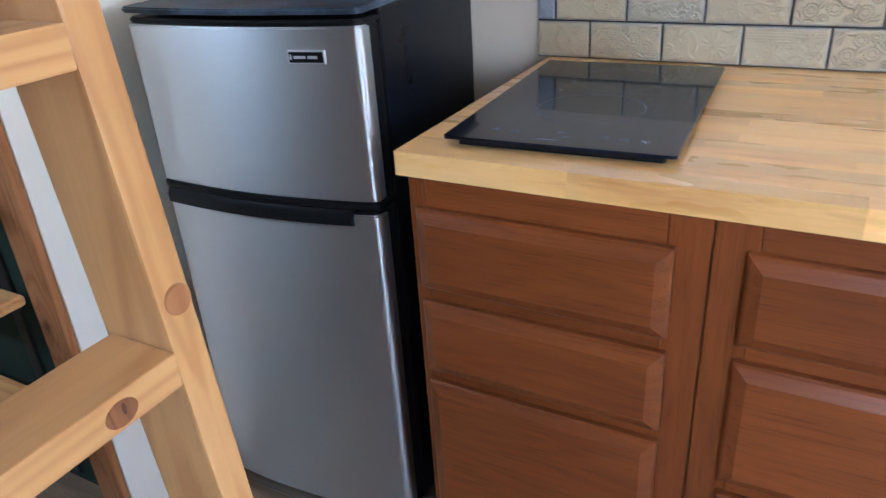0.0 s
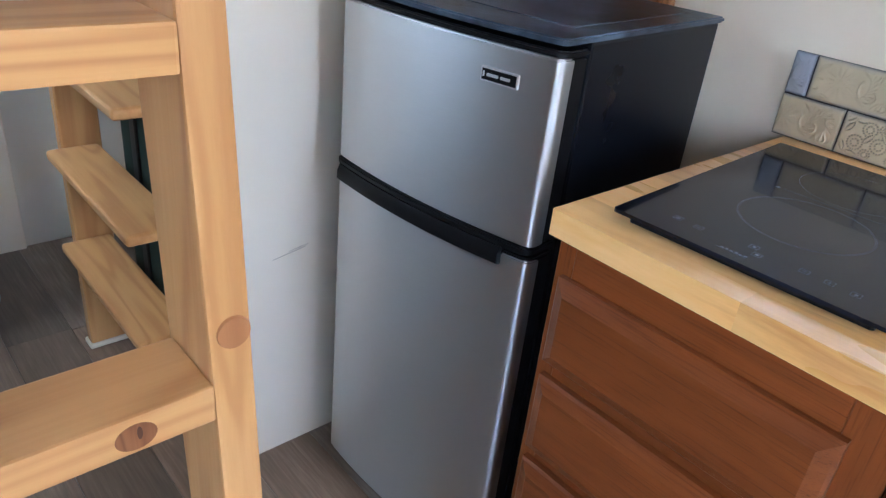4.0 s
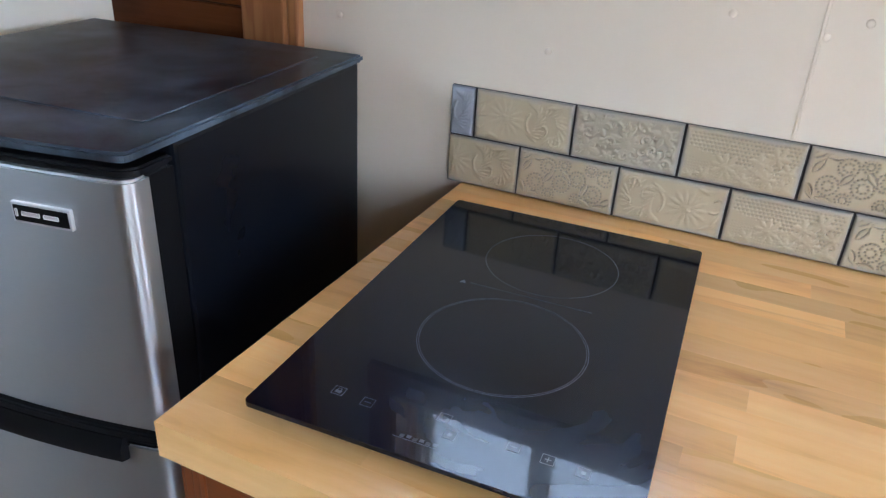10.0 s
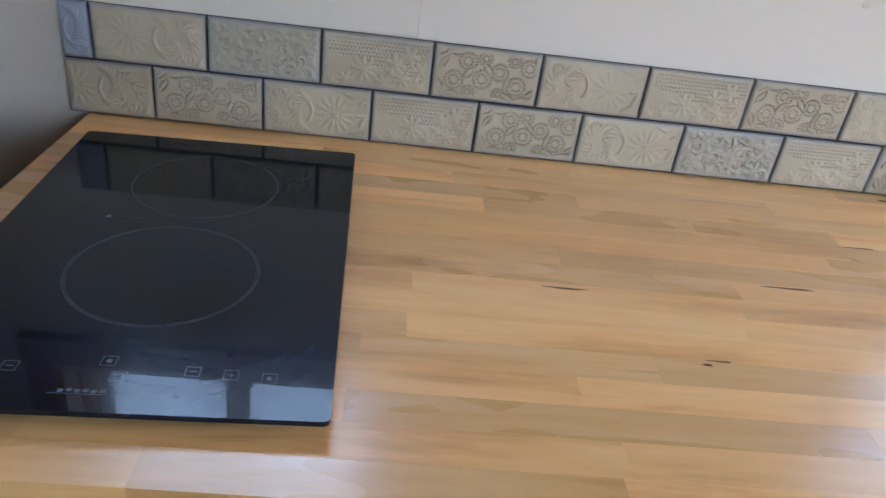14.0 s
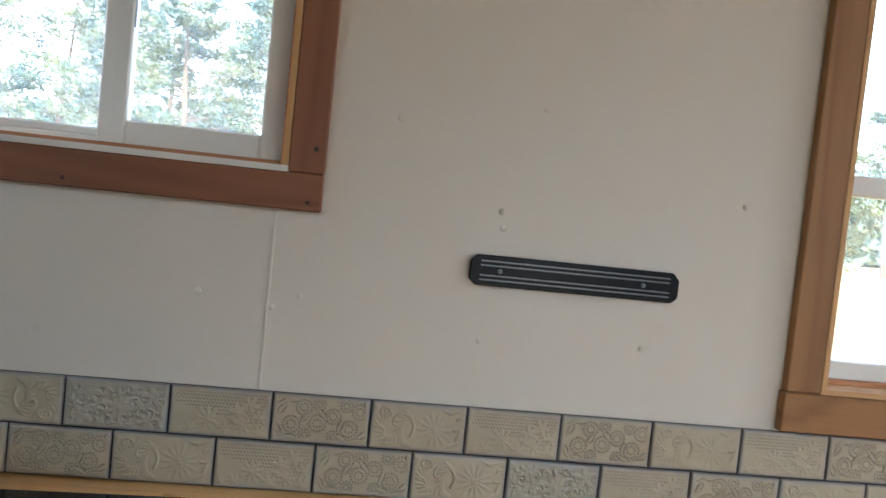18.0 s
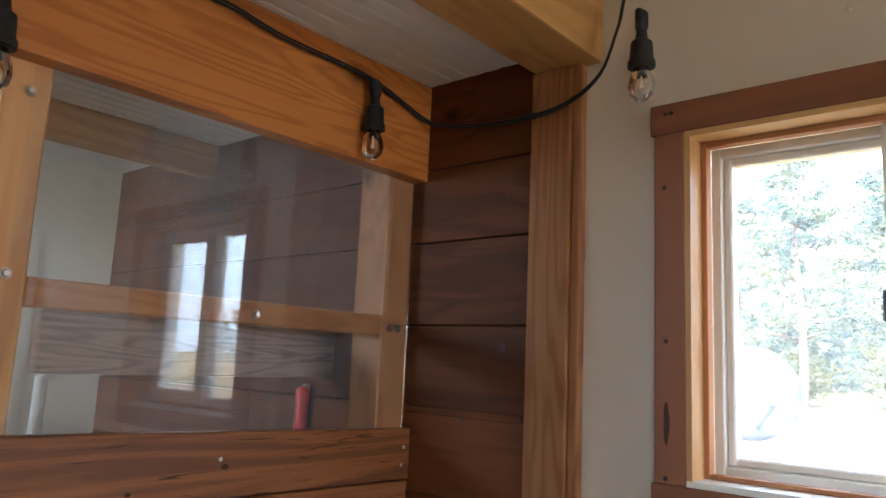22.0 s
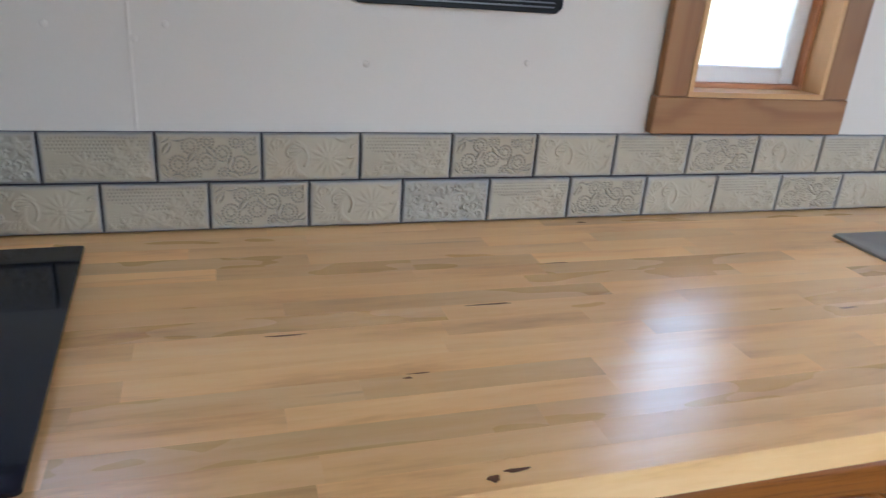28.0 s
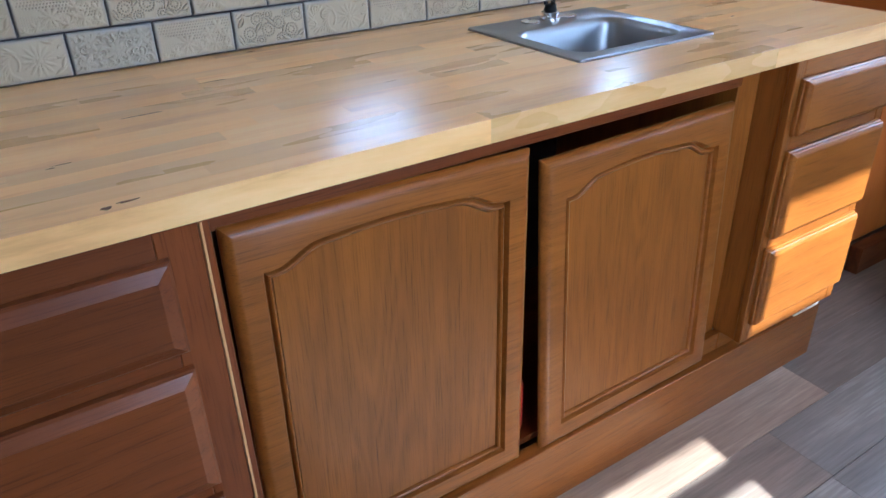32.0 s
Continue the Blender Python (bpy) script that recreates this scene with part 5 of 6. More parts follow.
def sink():
    t = thing("sink", (1.833, -0.33, TOP), "small drop-in stainless sink with no tap fitted", "sink")
    bm = bmesh.new()
    X0, X1, Y0, Y1 = 1.640, 2.026, -0.516, -0.143
    prof = [(rounded_rect(X0, X1, Y0, Y1, 0.010), 0.0005), (rounded_rect(X0 + 0.002, X1 - 0.002, Y0 + 0.002, Y1 - 0.002, 0.010), 0.0045),
            (rounded_rect(X0 + 0.010, X1 - 0.010, Y0 + 0.010, Y1 - 0.010, 0.014), 0.0055), (rounded_rect(X0 + 0.014, X1 - 0.014, Y0 + 0.014, Y1 - 0.014, 0.014), 0.0035),
            (rounded_rect(1.681, 1.992, -0.475, -0.241, 0.045), 0.0032), (rounded_rect(1.686, 1.987, -0.470, -0.246, 0.045), 0.0),
            (rounded_rect(1.690, 1.983, -0.466, -0.250, 0.045), -0.012), (rounded_rect(1.700, 1.973, -0.456, -0.260, 0.045), -0.120),
            (rounded_rect(1.712, 1.961, -0.444, -0.272, 0.040), -0.138), (rounded_rect(1.735, 1.938, -0.421, -0.295, 0.035), -0.145), (rounded_rect(1.82, 1.85, -0.373, -0.343, 0.0149), -0.148)]
    loops = [[bm.verts.new((x, y, TOP + z)) for x, y in pts] for pts, z in prof]
    n = len(loops[0])
    for a, b in zip(loops, loops[1:]):
        for k in range(n):
            bm.faces.new((a[k], a[(k + 1) % n], b[(k + 1) % n], b[k]))
    bm.faces.new(loops[-1])
    bmesh.ops.recalc_face_normals(bm, faces=bm.faces)
    s = smooth(part("bowl", bm, STEEL_SINK, t, "satin stainless bowl and rim"), 50)
    m = s.modifiers.new("thickness", "SOLIDIFY")
    m.thickness, m.offset = 0.001, -1
    smooth(part("drain", lathe([(0.030, 0), (0.030, 0.002), (0.022, 0.003), (0.020, 0.0)], 24, (1.835, -0.358, TOP - 0.1475)), CHROME, t), 40)
    for cx in (1.792, 1.902):
        smooth(part("hole_cover", lathe([(0.022, 0), (0.023, 0.002), (0.019, 0.004)], 28, (cx, -0.186, TOP + 0.0034)), CHROME, t), 40)
    base = lathe([(0.024, 0), (0.024, 0.006), (0.019, 0.008), (0.019, 0.013), (0.021, 0.014), (0.021, 0.018), (0.016, 0.020)], 24, (1.846, -0.190, TOP + 0.0034))
    b = smooth(part("tap_base", base, CHROME, t, "bare tap fitting of chrome and black"), 40)
    smooth(part("tap_cartridge", lathe([(0.015, 0.020), (0.016, 0.023), (0.013, 0.029), (0.014, 0.034), (0.009, 0.036)], 14, (1.846, -0.190, TOP + 0.0034)), BLACK, b), 40)
    for k in range(3):
        a = radians(120 * k + 20)
        part("cartridge_lug", box(1.846 + 0.011 * math.cos(a) - 0.004, 1.846 + 0.011 * math.cos(a) + 0.004, -0.190 + 0.011 * math.sin(a) - 0.004, -0.190 + 0.011 * math.sin(a) + 0.004, TOP + 0.036, TOP + 0.0445, 0.001), BLACK, b)


sink()

# ================= knife strip =================
strip = thing("magnetic_knife_strip", (0.92, -0.006, 1.35), "black plastic magnetic knife strip screwed to the wall", "knife rack")
part("bar", prism([(0.752, 1.340), (0.762, 1.331), (1.086, 1.331), (1.096, 1.340), (1.096, 1.369), (1.086, 1.380), (0.762, 1.380), (0.752, 1.369)], -0.014, -0.0005, "y", 0.0015), BLACK, strip)
for z in (1.3405, 1.3475, 1.3635, 1.3705):
    part("steel_edge", box(0.768, 1.080, -0.0165, -0.013, z - 0.0012, z + 0.0012, 0.0006), plain("dull_dark_steel", (0.16, 0.16, 0.165), 0.35, 1.0), strip)
for px in (0.800, 1.036):
    screw_head(strip, (px, -0.014, 1.3555), "y", 0.004, plain("grey_screw", (0.12, 0.12, 0.12), 0.4, 0.5))

# ================= ladder =================
def ladder():
    t = thing("loft_ladder", (0.10, -1.40, 0.0), "clear-finished pine loft ladder with deep treads", "ladder")
    lean = 0.077

    def rail(y0, y1, back):
        bm = box(-back, 0.0, y0, y1, 0.0, 2.20, 0.004, 2)
        for v in bm.verts:
            v.co.x += 0.137 - lean * v.co.z
            v.co.y += 0.0
        return bm

    part("side_rail", rail(-1.194, -1.156, 0.094), pine("Z"), t)
    part("side_rail", rail(-1.644, -1.600, 0.094), pine("Z"), t)
    for k in range(7):
        z = 0.963 + (k - 3) * 0.297
        if z < 0.05 or z > 2.15:
            continue
        xf = 0.137 - lean * z + 0.004
        part("tread", box(xf - 0.088, xf, -1.5995, -1.1945, z - 0.037, z, 0.003, 2), pine("Y"), t)
    knots_m = wood("pine_knot", (0.46, 0.215, 0.085), (0.26, 0.095, 0.035), "Z", 0.5, 0.0, 0.0, 9.0)
    part("knot", rod((0.0575, -1.172, 1.006), (0.0611, -1.172, 1.006), 0.0165, 0.01485, 20), knots_m, t)
    dark_k = plain("dark_pine_knot", (0.085, 0.030, 0.014), 0.6)

    def flat_knot(y, z, xf, ry, rz, mat, lift):
        bm = rod((xf - 0.003, 0, 0), (xf + lift, 0, 0), 1.0, 1.0, 24)
        for v in bm.verts:
            v.co.y, v.co.z = y + v.co.y * ry, z + v.co.z * rz
        part("knot", bm, mat, t)

    heart = wood("knot_heart", (0.30, 0.125, 0.05), (0.12, 0.045, 0.02), "Z", 0.5, 0.0, 0.0, 14.0, 0.1, 0.5, 2.0)
    flat_knot(-1.262, 0.943, 0.0668, 0.017, 0.013, heart, 0.0004)
    flat_knot(-1.259, 0.946, 0.0668, 0.0022, 0.0065, dark_k, 0.0006)
    return t


ladder()

# ================= far room, west =================
shelf = thing("open_shelf", (-1.15, -0.9, 0.0), "open pine shelf unit with rounded shelf boards", "shelf")
part("upright", box(-1.440, -1.400, -0.935, -0.835, 0.012, 1.35, 0.004), pine("Z"), shelf)
part("upright_foot", box(-1.447, -1.393, -0.942, -0.828, 0.0, 0.016, 0.003), PANEL_WHITE, shelf)
for z in (0.365, 0.633, 0.905):
    part("shelf_board", box(-1.3995, -0.842, -0.975, -0.845, z - 0.026, z, 0.011, 3), pine("X"), shelf)
bag = thing("green_storage_bag", (-1.12, -0.75, 0.0), "dark green fabric box behind the shelf", "box")
smooth(part("bag_body", box(-1.38, -0.84, -0.80, -0.50, 0.0, 0.86, 0.05, 4), GREEN, bag), 50)
smooth(part("lid", box(-1.388, -0.832, -0.808, -0.492, 0.861, 1.0, 0.055, 4), GREEN, bag), 50)
for sx in (-1.24, -0.98):
    part("strap", box(sx - 0.018, sx + 0.018, -0.8085, -0.8005, 0.06, 0.855, 0.002), RUBBER, bag)
part("piping", box(-1.375, -0.845, -0.8035, -0.799, 0.842, 0.852, 0.002), RUBBER, bag)
roll = thing("rolled_mat", (-1.1, -0.64, 1.0), "blue-grey rolled mat lying on the green bag", "mat")
smooth(part("roll", rod((-1.34, -0.64, 1.046), (-0.90, -0.66, 1.046), 0.045, 0.045, 20), plain("blue_grey_foam", (0.16, 0.22, 0.29), 0.7), roll), 50)
for sx in (-1.25, -1.0):
    smooth(part("band", rod((sx, -0.645, 1.046), (sx + 0.015, -0.645, 1.046), 0.047, 0.047, 20), RUBBER, roll), 50)
for sx in (-0.762, -0.795):
    part("nail", rod((sx, -0.8515, 1.17), (sx, -0.849, 1.17), 0.004, 0.004, 8), NAIL_DARK, frame_p)
structure("trim_white_casing", box(X_WEST, X_WEST + 0.025, -1.03, -0.93, 0.0, 2.2, 0.003), PANEL_WHITE, "white painted door casing on the far wall", "trim")
structure("door_white", box(X_WEST, X_WEST + 0.02, -1.75, -1.031, 0.0, 2.05, 0.002), PANEL_WHITE, "white painted door in the far end wall", "door")
hang = thing("hanging_board", (-1.6, -0.73, 2.256), "brown board with dark edge hung from the loft joist", "board")
part("board", box(-1.64, -1.56, -0.83, -0.668, 1.84, 2.159, 0.003), cedar("Z"), hang)
part("edge", box(-1.635, -1.60, -0.667, -0.652, 1.70, 2.159, 0.002), DARK, hang)
tub = thing("plastic_tub", (-1.85, -1.25, 0.0), "blue-grey plastic tub with pale rim", "tub")
part("tub_body", lathe([(0.17, 0), (0.20, 0.55), (0.19, 0.55), (0.16, 0.02)], 28, (-1.85, -1.25, 0.0)), plain("blue_grey_plastic", (0.10, 0.15, 0.19), 0.4), tub)
dark_board = thing("dark_shelf_board", (-0.98, -0.32, 1.60), "dark charred board hung behind the clear sheet", "board")
part("board", box(-0.995, -0.965, -0.665, -0.014, 1.602, 1.712, 0.003), wood("charred_board", (0.36, 0.25, 0.19), (0.05, 0.024, 0.018), "Y", 0.7, 0, 3.0, 16.0, 0.3, 0.3, 1.6), dark_board)
pipe = thing("plastic_pipe", (-1.30, -0.53, 0.0), "pale grey plastic pipe standing behind the clear sheet", "pipe")
smooth(part("pipe_body", rod((-1.30, -0.545, 0.0), (-1.30, -0.520, 1.585), 0.013, 0.013, 14), plain("pale_grey_plastic", (0.55, 0.55, 0.53), 0.4), pipe), 50)
smooth(part("elbow", rod((-1.30, -0.520, 1.585), (-1.30, -0.485, 1.600), 0.015, 0.015, 14), plain("pale_grey_plastic", (0.55, 0.55, 0.53), 0.4), pipe), 50)
red_tool = thing("red_tool_handle", (-1.05, -0.03, 1.50), "red plastic tool handle hanging on the plank wall", "tool")
smooth(part("handle", lathe([(0.010, 0), (0.016, 0.02), (0.014, 0.07), (0.017, 0.12), (0.008, 0.13)], 14, (-1.05, -0.032, 1.45)), RED, red_tool), 50)
part("hook", box(-1.055, -1.045, -0.03, -0.012, 1.57, 1.585, 0.002), SCREW, red_tool)
part("loft_joist", box(-1.60, -1.54, WALL_FRONT_Y, -0.002, 2.160, 2.255, 0.004), pine("Y"))
tagged(bpy.data.objects["loft_joist"], "pine joist under the loft", "beam", kind="structure")

# ================= string lights =================
cable = thing("string_lights", (-0.5, -0.2, 2.15), "black outdoor string lights with clear bulbs", "string lights")
SW = [(-0.688, -1.25, 2.10), (-0.690, -0.872, 2.13), (-0.690, -0.60, 2.215), (-0.690, -0.42, 2.205), (-0.688, -0.215, 2.200), (-0.688, -0.06, 2.165), (-0.655, -0.035, 2.148),
      (-0.55, -0.03, 2.130), (-0.44, -0.045, 2.118), (-0.345, -0.05, 2.124), (-0.27, -0.05, 2.165), (-0.235, -0.045, 2.25), (-0.215, -0.03, 2.34), (-0.10, -0.02, 2.46), (0.3, -0.02, 2.42), (0.75, -0.02, 2.30), (1.2, -0.02, 2.45)]
tube("cable", SW, 0.0028, RUBBER, cable)
tube("cable", [Vector(p) + Vector((0.004, -0.003, 0.004)) for p in SW], 0.0024, RUBBER, cable)


def string_bulb(x, y, z):
    """z: the bulb's middle; the socket hangs above it on a short lead."""
    s = smooth(part("socket", lathe([(0.008, 0.095), (0.011, 0.076), (0.018, 0.070), (0.020, 0.040), (0.023, 0.036), (0.023, 0.026), (0.018, 0.024)], 20, (x, y, z)), RUBBER, cable), 40)
    g = smooth(part("bulb", lathe([(0.012, 0.028), (0.015, 0.018), (0.0205, 0.004), (0.022, -0.008), (0.019, -0.022), (0.010, -0.031), (0.003, -0.034)], 20, (x, y, z)), BULB_GLASS, s, "clear glass bulb"), 50)
    part("filament", rod((x, y, z + 0.02), (x, y, z - 0.012), 0.003, 0.006, 8), plain("pale_filament", (0.7, 0.62, 0.45), 0.4), s)
    smooth(part("connector", lathe([(0.006, 0.088), (0.011, 0.096), (0.011, 0.122), (0.006, 0.128)], 14, (x, y, z)), RUBBER, s), 40)
    part("clip", box(x - 0.006, x + 0.006, y - 0.016, y - 0.004, z + 0.108, z + 0.128, 0.003), RUBBER, s)


string_bulb(-0.672, -0.210, 2.068)
string_bulb(-0.178, -0.070, 2.128)
string_bulb(-0.668, -0.870, 1.992)
string_bulb(0.45, -0.035, 2.27)

# ================= east end =================
outlet = thing("outlet_plate", (2.575, -0.05, 1.06), "steel cover plate with two white switches", "outlet")
part("plate", box(2.560, 2.632, -0.058, -0.0505, 1.075, 1.195, 0.003), STEEL_PLATE, outlet)
for z in (1.115, 1.155):
    part("switch", box(2.578, 2.614, -0.064, -0.058, z - 0.014, z + 0.014, 0.004), BEIGE_PLASTIC, outlet)
heater = thing("wall_heater", (2.83, -0.05, 1.10), "white wall heater with dark grille side and outlet", "heater")
part("heater_body", box(2.640, 3.000, -0.215, -0.085, 1.175, 1.62, 0.008, 2), plain("white_enamel", (0.80, 0.74, 0.72), 0.35), heater)
part("back_plate", box(2.625, 3.005, -0.085, -0.0505, 1.10, 1.62, 0.004), plain("grey_enamel", (0.16, 0.15, 0.145), 0.4), heater)
part("air_outlet", prism([(-0.205, 1.1745), (-0.185, 1.102), (-0.086, 1.098), (-0.086, 1.1745)], 2.645, 2.992, "x", 0.002), BLACK, heater)
part("side_frame", box(2.632, 2.6395, -0.212, -0.086, 1.12, 1.615, 0.003), plain("white_enamel", (0.80, 0.74, 0.72), 0.35), heater)
part("side_grille", box(2.6295, 2.6318, -0.197, -0.098, 1.165, 1.605, 0.001), BLACK, heater)
part("mark", box(2.678, 2.686, -0.2160, -0.215, 1.200, 1.222), MARK, heater)
tube("power_cord", [(2.80, -0.10, 1.10), (2.79, -0.12, 1.06), (2.755, -0.10, 1.01), (2.71, -0.075, 0.965), (2.69, -0.065, 0.90), (2.68, -0.06, 0.55)], 0.0045, RUBBER, heater)

tall = thing("tall_shelf_cabinet", (3.4, -0.23, 0.0), "orange plywood tall cabinet with open shelves", "shelf cabinet")
part("side_panel", box(3.030, 3.050, -0.420, -0.051, 0.0, 2.3, 0.001), orange_ply("Z"), tall)
part("side_panel", box(3.700, 3.720, -0.420, -0.051, 0.0, 2.3, 0.001), orange_ply("Z"), tall)
part("edge_strip", box(3.026, 3.054, -0.424, -0.4205, 0.86, 2.3, 0.001), wood("honey_edge_strip", (0.38, 0.185, 0.062), (0.26, 0.115, 0.034), "Z", 0.85, 0.0, 0.0, 5.0, 0.1, 0.3, 1.0, 0.2, 0.03), tall)
part("back_panel", box(3.050, 3.700, -0.060, -0.052, 0.0, 2.3), wood("brown_back_ply", (0.075, 0.024, 0.007), (0.035, 0.011, 0.003), "Z", 0.6), tall)
for z in (1.097, 1.30, 1.55, 1.85, 2.28):
    part("shelf_board", box(3.051, 3.699, -0.415, -0.061, z - 0.018, z, 0.001), wood("honey_shelf", (0.38, 0.18, 0.058), (0.24, 0.10, 0.028), "X", 0.85, 0.0, 0.0, 5.0, 0.1, 0.3, 1.0, 0.2, 0.03), tall)
part("bottom_rail", box(3.055, 3.699, -0.424, -0.404, 0.845, 0.918, 0.002), sill_wood("X"), tall)
part("shelf_bottom", box(3.051, 3.699, -0.403, -0.061, 0.845, 0.865), pine("X"), tall)
part("front_panel", box(3.051, 3.699, -0.414, -0.402, 0.10, 0.844, 0.001), orange_ply("Z"), tall)

bench = thing("storage_bench", (3.7, -1.4, 0.0), "orange plywood storage bench with slotted rail", "bench")
bright_ply = wood("bright_orange_ply", (0.66, 0.25, 0.055), (0.46, 0.145, 0.026), "Y", 0.45, 0.1, 0.0, 4.0, 0.1)
part("front_board", box(3.302, 3.320, -2.2, -0.560, 0.012, 0.300, 0.001), bright_ply, bench)
rail = part("slotted_rail", box(3.268, 3.286, -2.2, -0.500, 0.300, 0.322, 0.001), bright_ply, bench)
y = -0.500
k = 0
while y > -2.1:
    part("rail_tooth", box(3.268, 3.286, y - 0.085, y, 0.322, 0.340, 0.001), bright_ply, rail)
    y -= 0.15
part("seat_box", box(3.275, X_EAST - 0.01, -2.2, -0.465, 0.341, 0.520, 0.002), wood("pale_orange_ply", (0.68, 0.36, 0.13), (0.50, 0.23, 0.07), "Y", 0.45), bench)
part("seat_board", box(3.290, X_EAST - 0.01, -2.2, -0.465, 0.301, 0.340), DARK, bench)
part("back_support", box(X_EAST - 0.3, X_EAST - 0.02, -2.2, -0.465, 0.0, 0.300), orange_ply("Y"), bench)
part("side_step", box(3.055, 3.30, -0.470, -0.425, 0.0, 0.10, 0.003), cedar("X"), bench)
mat_ = thing("bench_mattress", (3.7, -1.3, 0.521), "off-white thin mattress with quilted pattern on the bench", "mattress")
part("mattress_body", box(3.280, X_EAST - 0.02, -2.15, -0.475, 0.521, 0.548, 0.010, 3), FABRIC_WHITE, mat_)
back = thing("backrest_cushion", (3.85, -0.62, 0.549), "tan upholstered cushion leaning at the bench end", "cushion")
bm = box(3.60, 4.12, -0.56, -0.475, 0.549, 1.25, 0.025, 3)
for v in bm.verts:
    v.co.y += 0.05 * (v.co.z - 0.537)
part("cushion_body", bm, FABRIC_TAN, back)
# ================= outside =================
bm = bmesh.new()
gx, gy = 44, 44


def ground_height(x, y):
    rise = 2.2 * (1 - math.exp(-max(y, 0.0) / 30.0)) if y > 0 else 0.0
    return -0.75 + rise + 0.10 * math.sin(x * 0.35) * math.cos(y * 0.27)


def spread(u):
    return math.copysign(abs(u) ** 3, u) * 600 + u * 30


grid = [[bm.verts.new((spread(-1 + 2 * i / gx), spread(-1 + 2 * j / gy), ground_height(spread(-1 + 2 * i / gx), spread(-1 + 2 * j / gy)))) for i in range(gx + 1)] for j in range(gy + 1)]
for j in range(gy):
    for i in range(gx):
        bm.faces.new((grid[j][i], grid[j][i + 1], grid[j + 1][i + 1], grid[j + 1][i]))
structure("ground", bm, GROUND, "dry yellow grass rising to a line of pines", "ground")

random.seed(11)


def leaf_clump(verts, faces, centre, r, count, size):
    """Small tufts of needle blades round a centre."""
    for _ in range(count):
        p = Vector(centre) + Vector((random.gauss(0, 1), random.gauss(0, 1), random.gauss(0, 0.6))) * r * 0.5
        d = Vector((random.uniform(-1, 1), random.uniform(-1, 1), random.uniform(-0.3, 1))).normalized()
        s = d.cross(Vector((random.uniform(-1, 1), random.uniform(-1, 1), random.uniform(-1, 1)))).normalized()
        a = size * random.uniform(0.6, 1.3)
        i = len(verts)
        verts += [p - s * a * 0.35, p + s * a * 0.35, p + d * a]
        faces.append((i, i + 1, i + 2))


def pine_tree(x, y, h, seed):
    random.seed(seed)
    z0 = ground_height(x, y) - 0.05
    t = thing("pine_tree", (x, y, z0), "tall sunlit pine with sparse tufted branches", "tree", "pines across the dry grass")
    lean = random.uniform(-0.04, 0.04)
    bm = bmesh.new()
    pts = [Vector((x + lean * h * u + 0.12 * math.sin(5 * u + seed), y, z0 + h * u)) for u in (0, 0.2, 0.4, 0.6, 0.8, 1.0)]
    for k in range(5):
        r0, r1 = 0.17 * (1 - k / 5.3), 0.17 * (1 - (k + 1) / 5.3)
        rod(pts[k], pts[k + 1], r0 * h / 9, r1 * h / 9, 9, bm)
    tips = []
    for k in range(50):
        u = random.uniform(0.24, 0.98)
        base = pts[0].lerp(pts[-1], u)
        a = random.uniform(0, 2 * math.pi)
        ln = h * 0.34 * (1.10 - u) ** 0.8 * random.uniform(0.5, 1.35) + 0.25
        tip = base + Vector((math.cos(a) * ln, math.sin(a) * ln, ln * random.uniform(0.0, 0.45)))
        rod(base, tip, 0.035 * (1.2 - u) * h / 9, 0.010, 5, bm)
        tips.append((base, tip, ln))
    part("trunk", bm, BARK, t)
    verts, faces = [], []
    for base, tip, ln in tips:
        for s in (0.45, 0.65, 0.82, 1.0):
            c = base.lerp(tip, s) + Vector((random.uniform(-.15, .15), random.uniform(-.15, .15), random.uniform(-0.05, 0.2)))
            leaf_clump(verts, faces, c, 0.30 + 0.10 * ln * 0.5, 40, 0.17)
    leaf_clump(verts, faces, pts[-1], 0.4, 40, 0.2)
    me = bpy.data.meshes.new("crown")
    me.from_pydata([v - Vector((x, y, z0)) for v in verts], [], faces)
    me.materials.append(NEEDLES)
    ob = new("crown", me)
    ob.parent = t


for n, (x, y, h) in enumerate(((-8.9, 27, 7.2), (-6.6, 26, 8.3), (-3.6, 27, 7.6), (-0.9, 26, 8.6), (-12.5, 30, 12), (2.4, 29, 12), (6.0, 27, 12.5), (9.6, 30, 13), (-16, 29, 13), (14, 31, 12), (-20.5, 30, 12), (-5.3, 36, 13), (-10.5, 38, 13), (0.8, 38, 13), (4.2, 39, 14), (19, 31, 13), (24, 30, 12), (30, 31, 13))):
    pine_tree(x, y, h * 1.08 if h < 9 else h * 0.78, 100 + n)


def bush(x, y, r, h, seed):
    random.seed(seed)
    z0 = ground_height(x, y)
    t = thing("bush", (x, y, z0), "yellow-green leafy bush in the dry grass", "bush", "bushes under the pines")
    verts, faces = [], []
    bm = bmesh.new()
    for k in range(14):
        a, q = random.uniform(0, 6.283), random.uniform(0.2, 1.0)
        tip = Vector((x + r * q * math.cos(a), y + r * q * math.sin(a), z0 + h * random.uniform(0.4, 1.0)))
        rod((x, y, z0), tip, 0.03, 0.008, 5, bm)
        for s in (0.5, 0.75, 1.0):
            leaf_clump(verts, faces, Vector((x, y, z0)).lerp(tip, s), r * 0.55, 60, 0.16)
    part("stems", bm, BARK, t)
    me = bpy.data.meshes.new("leaves")
    me.from_pydata([v - Vector((x, y, z0)) for v in verts], [], faces)
    me.materials.append(BUSH_LEAF)
    ob = new("leaves", me)
    ob.parent = t


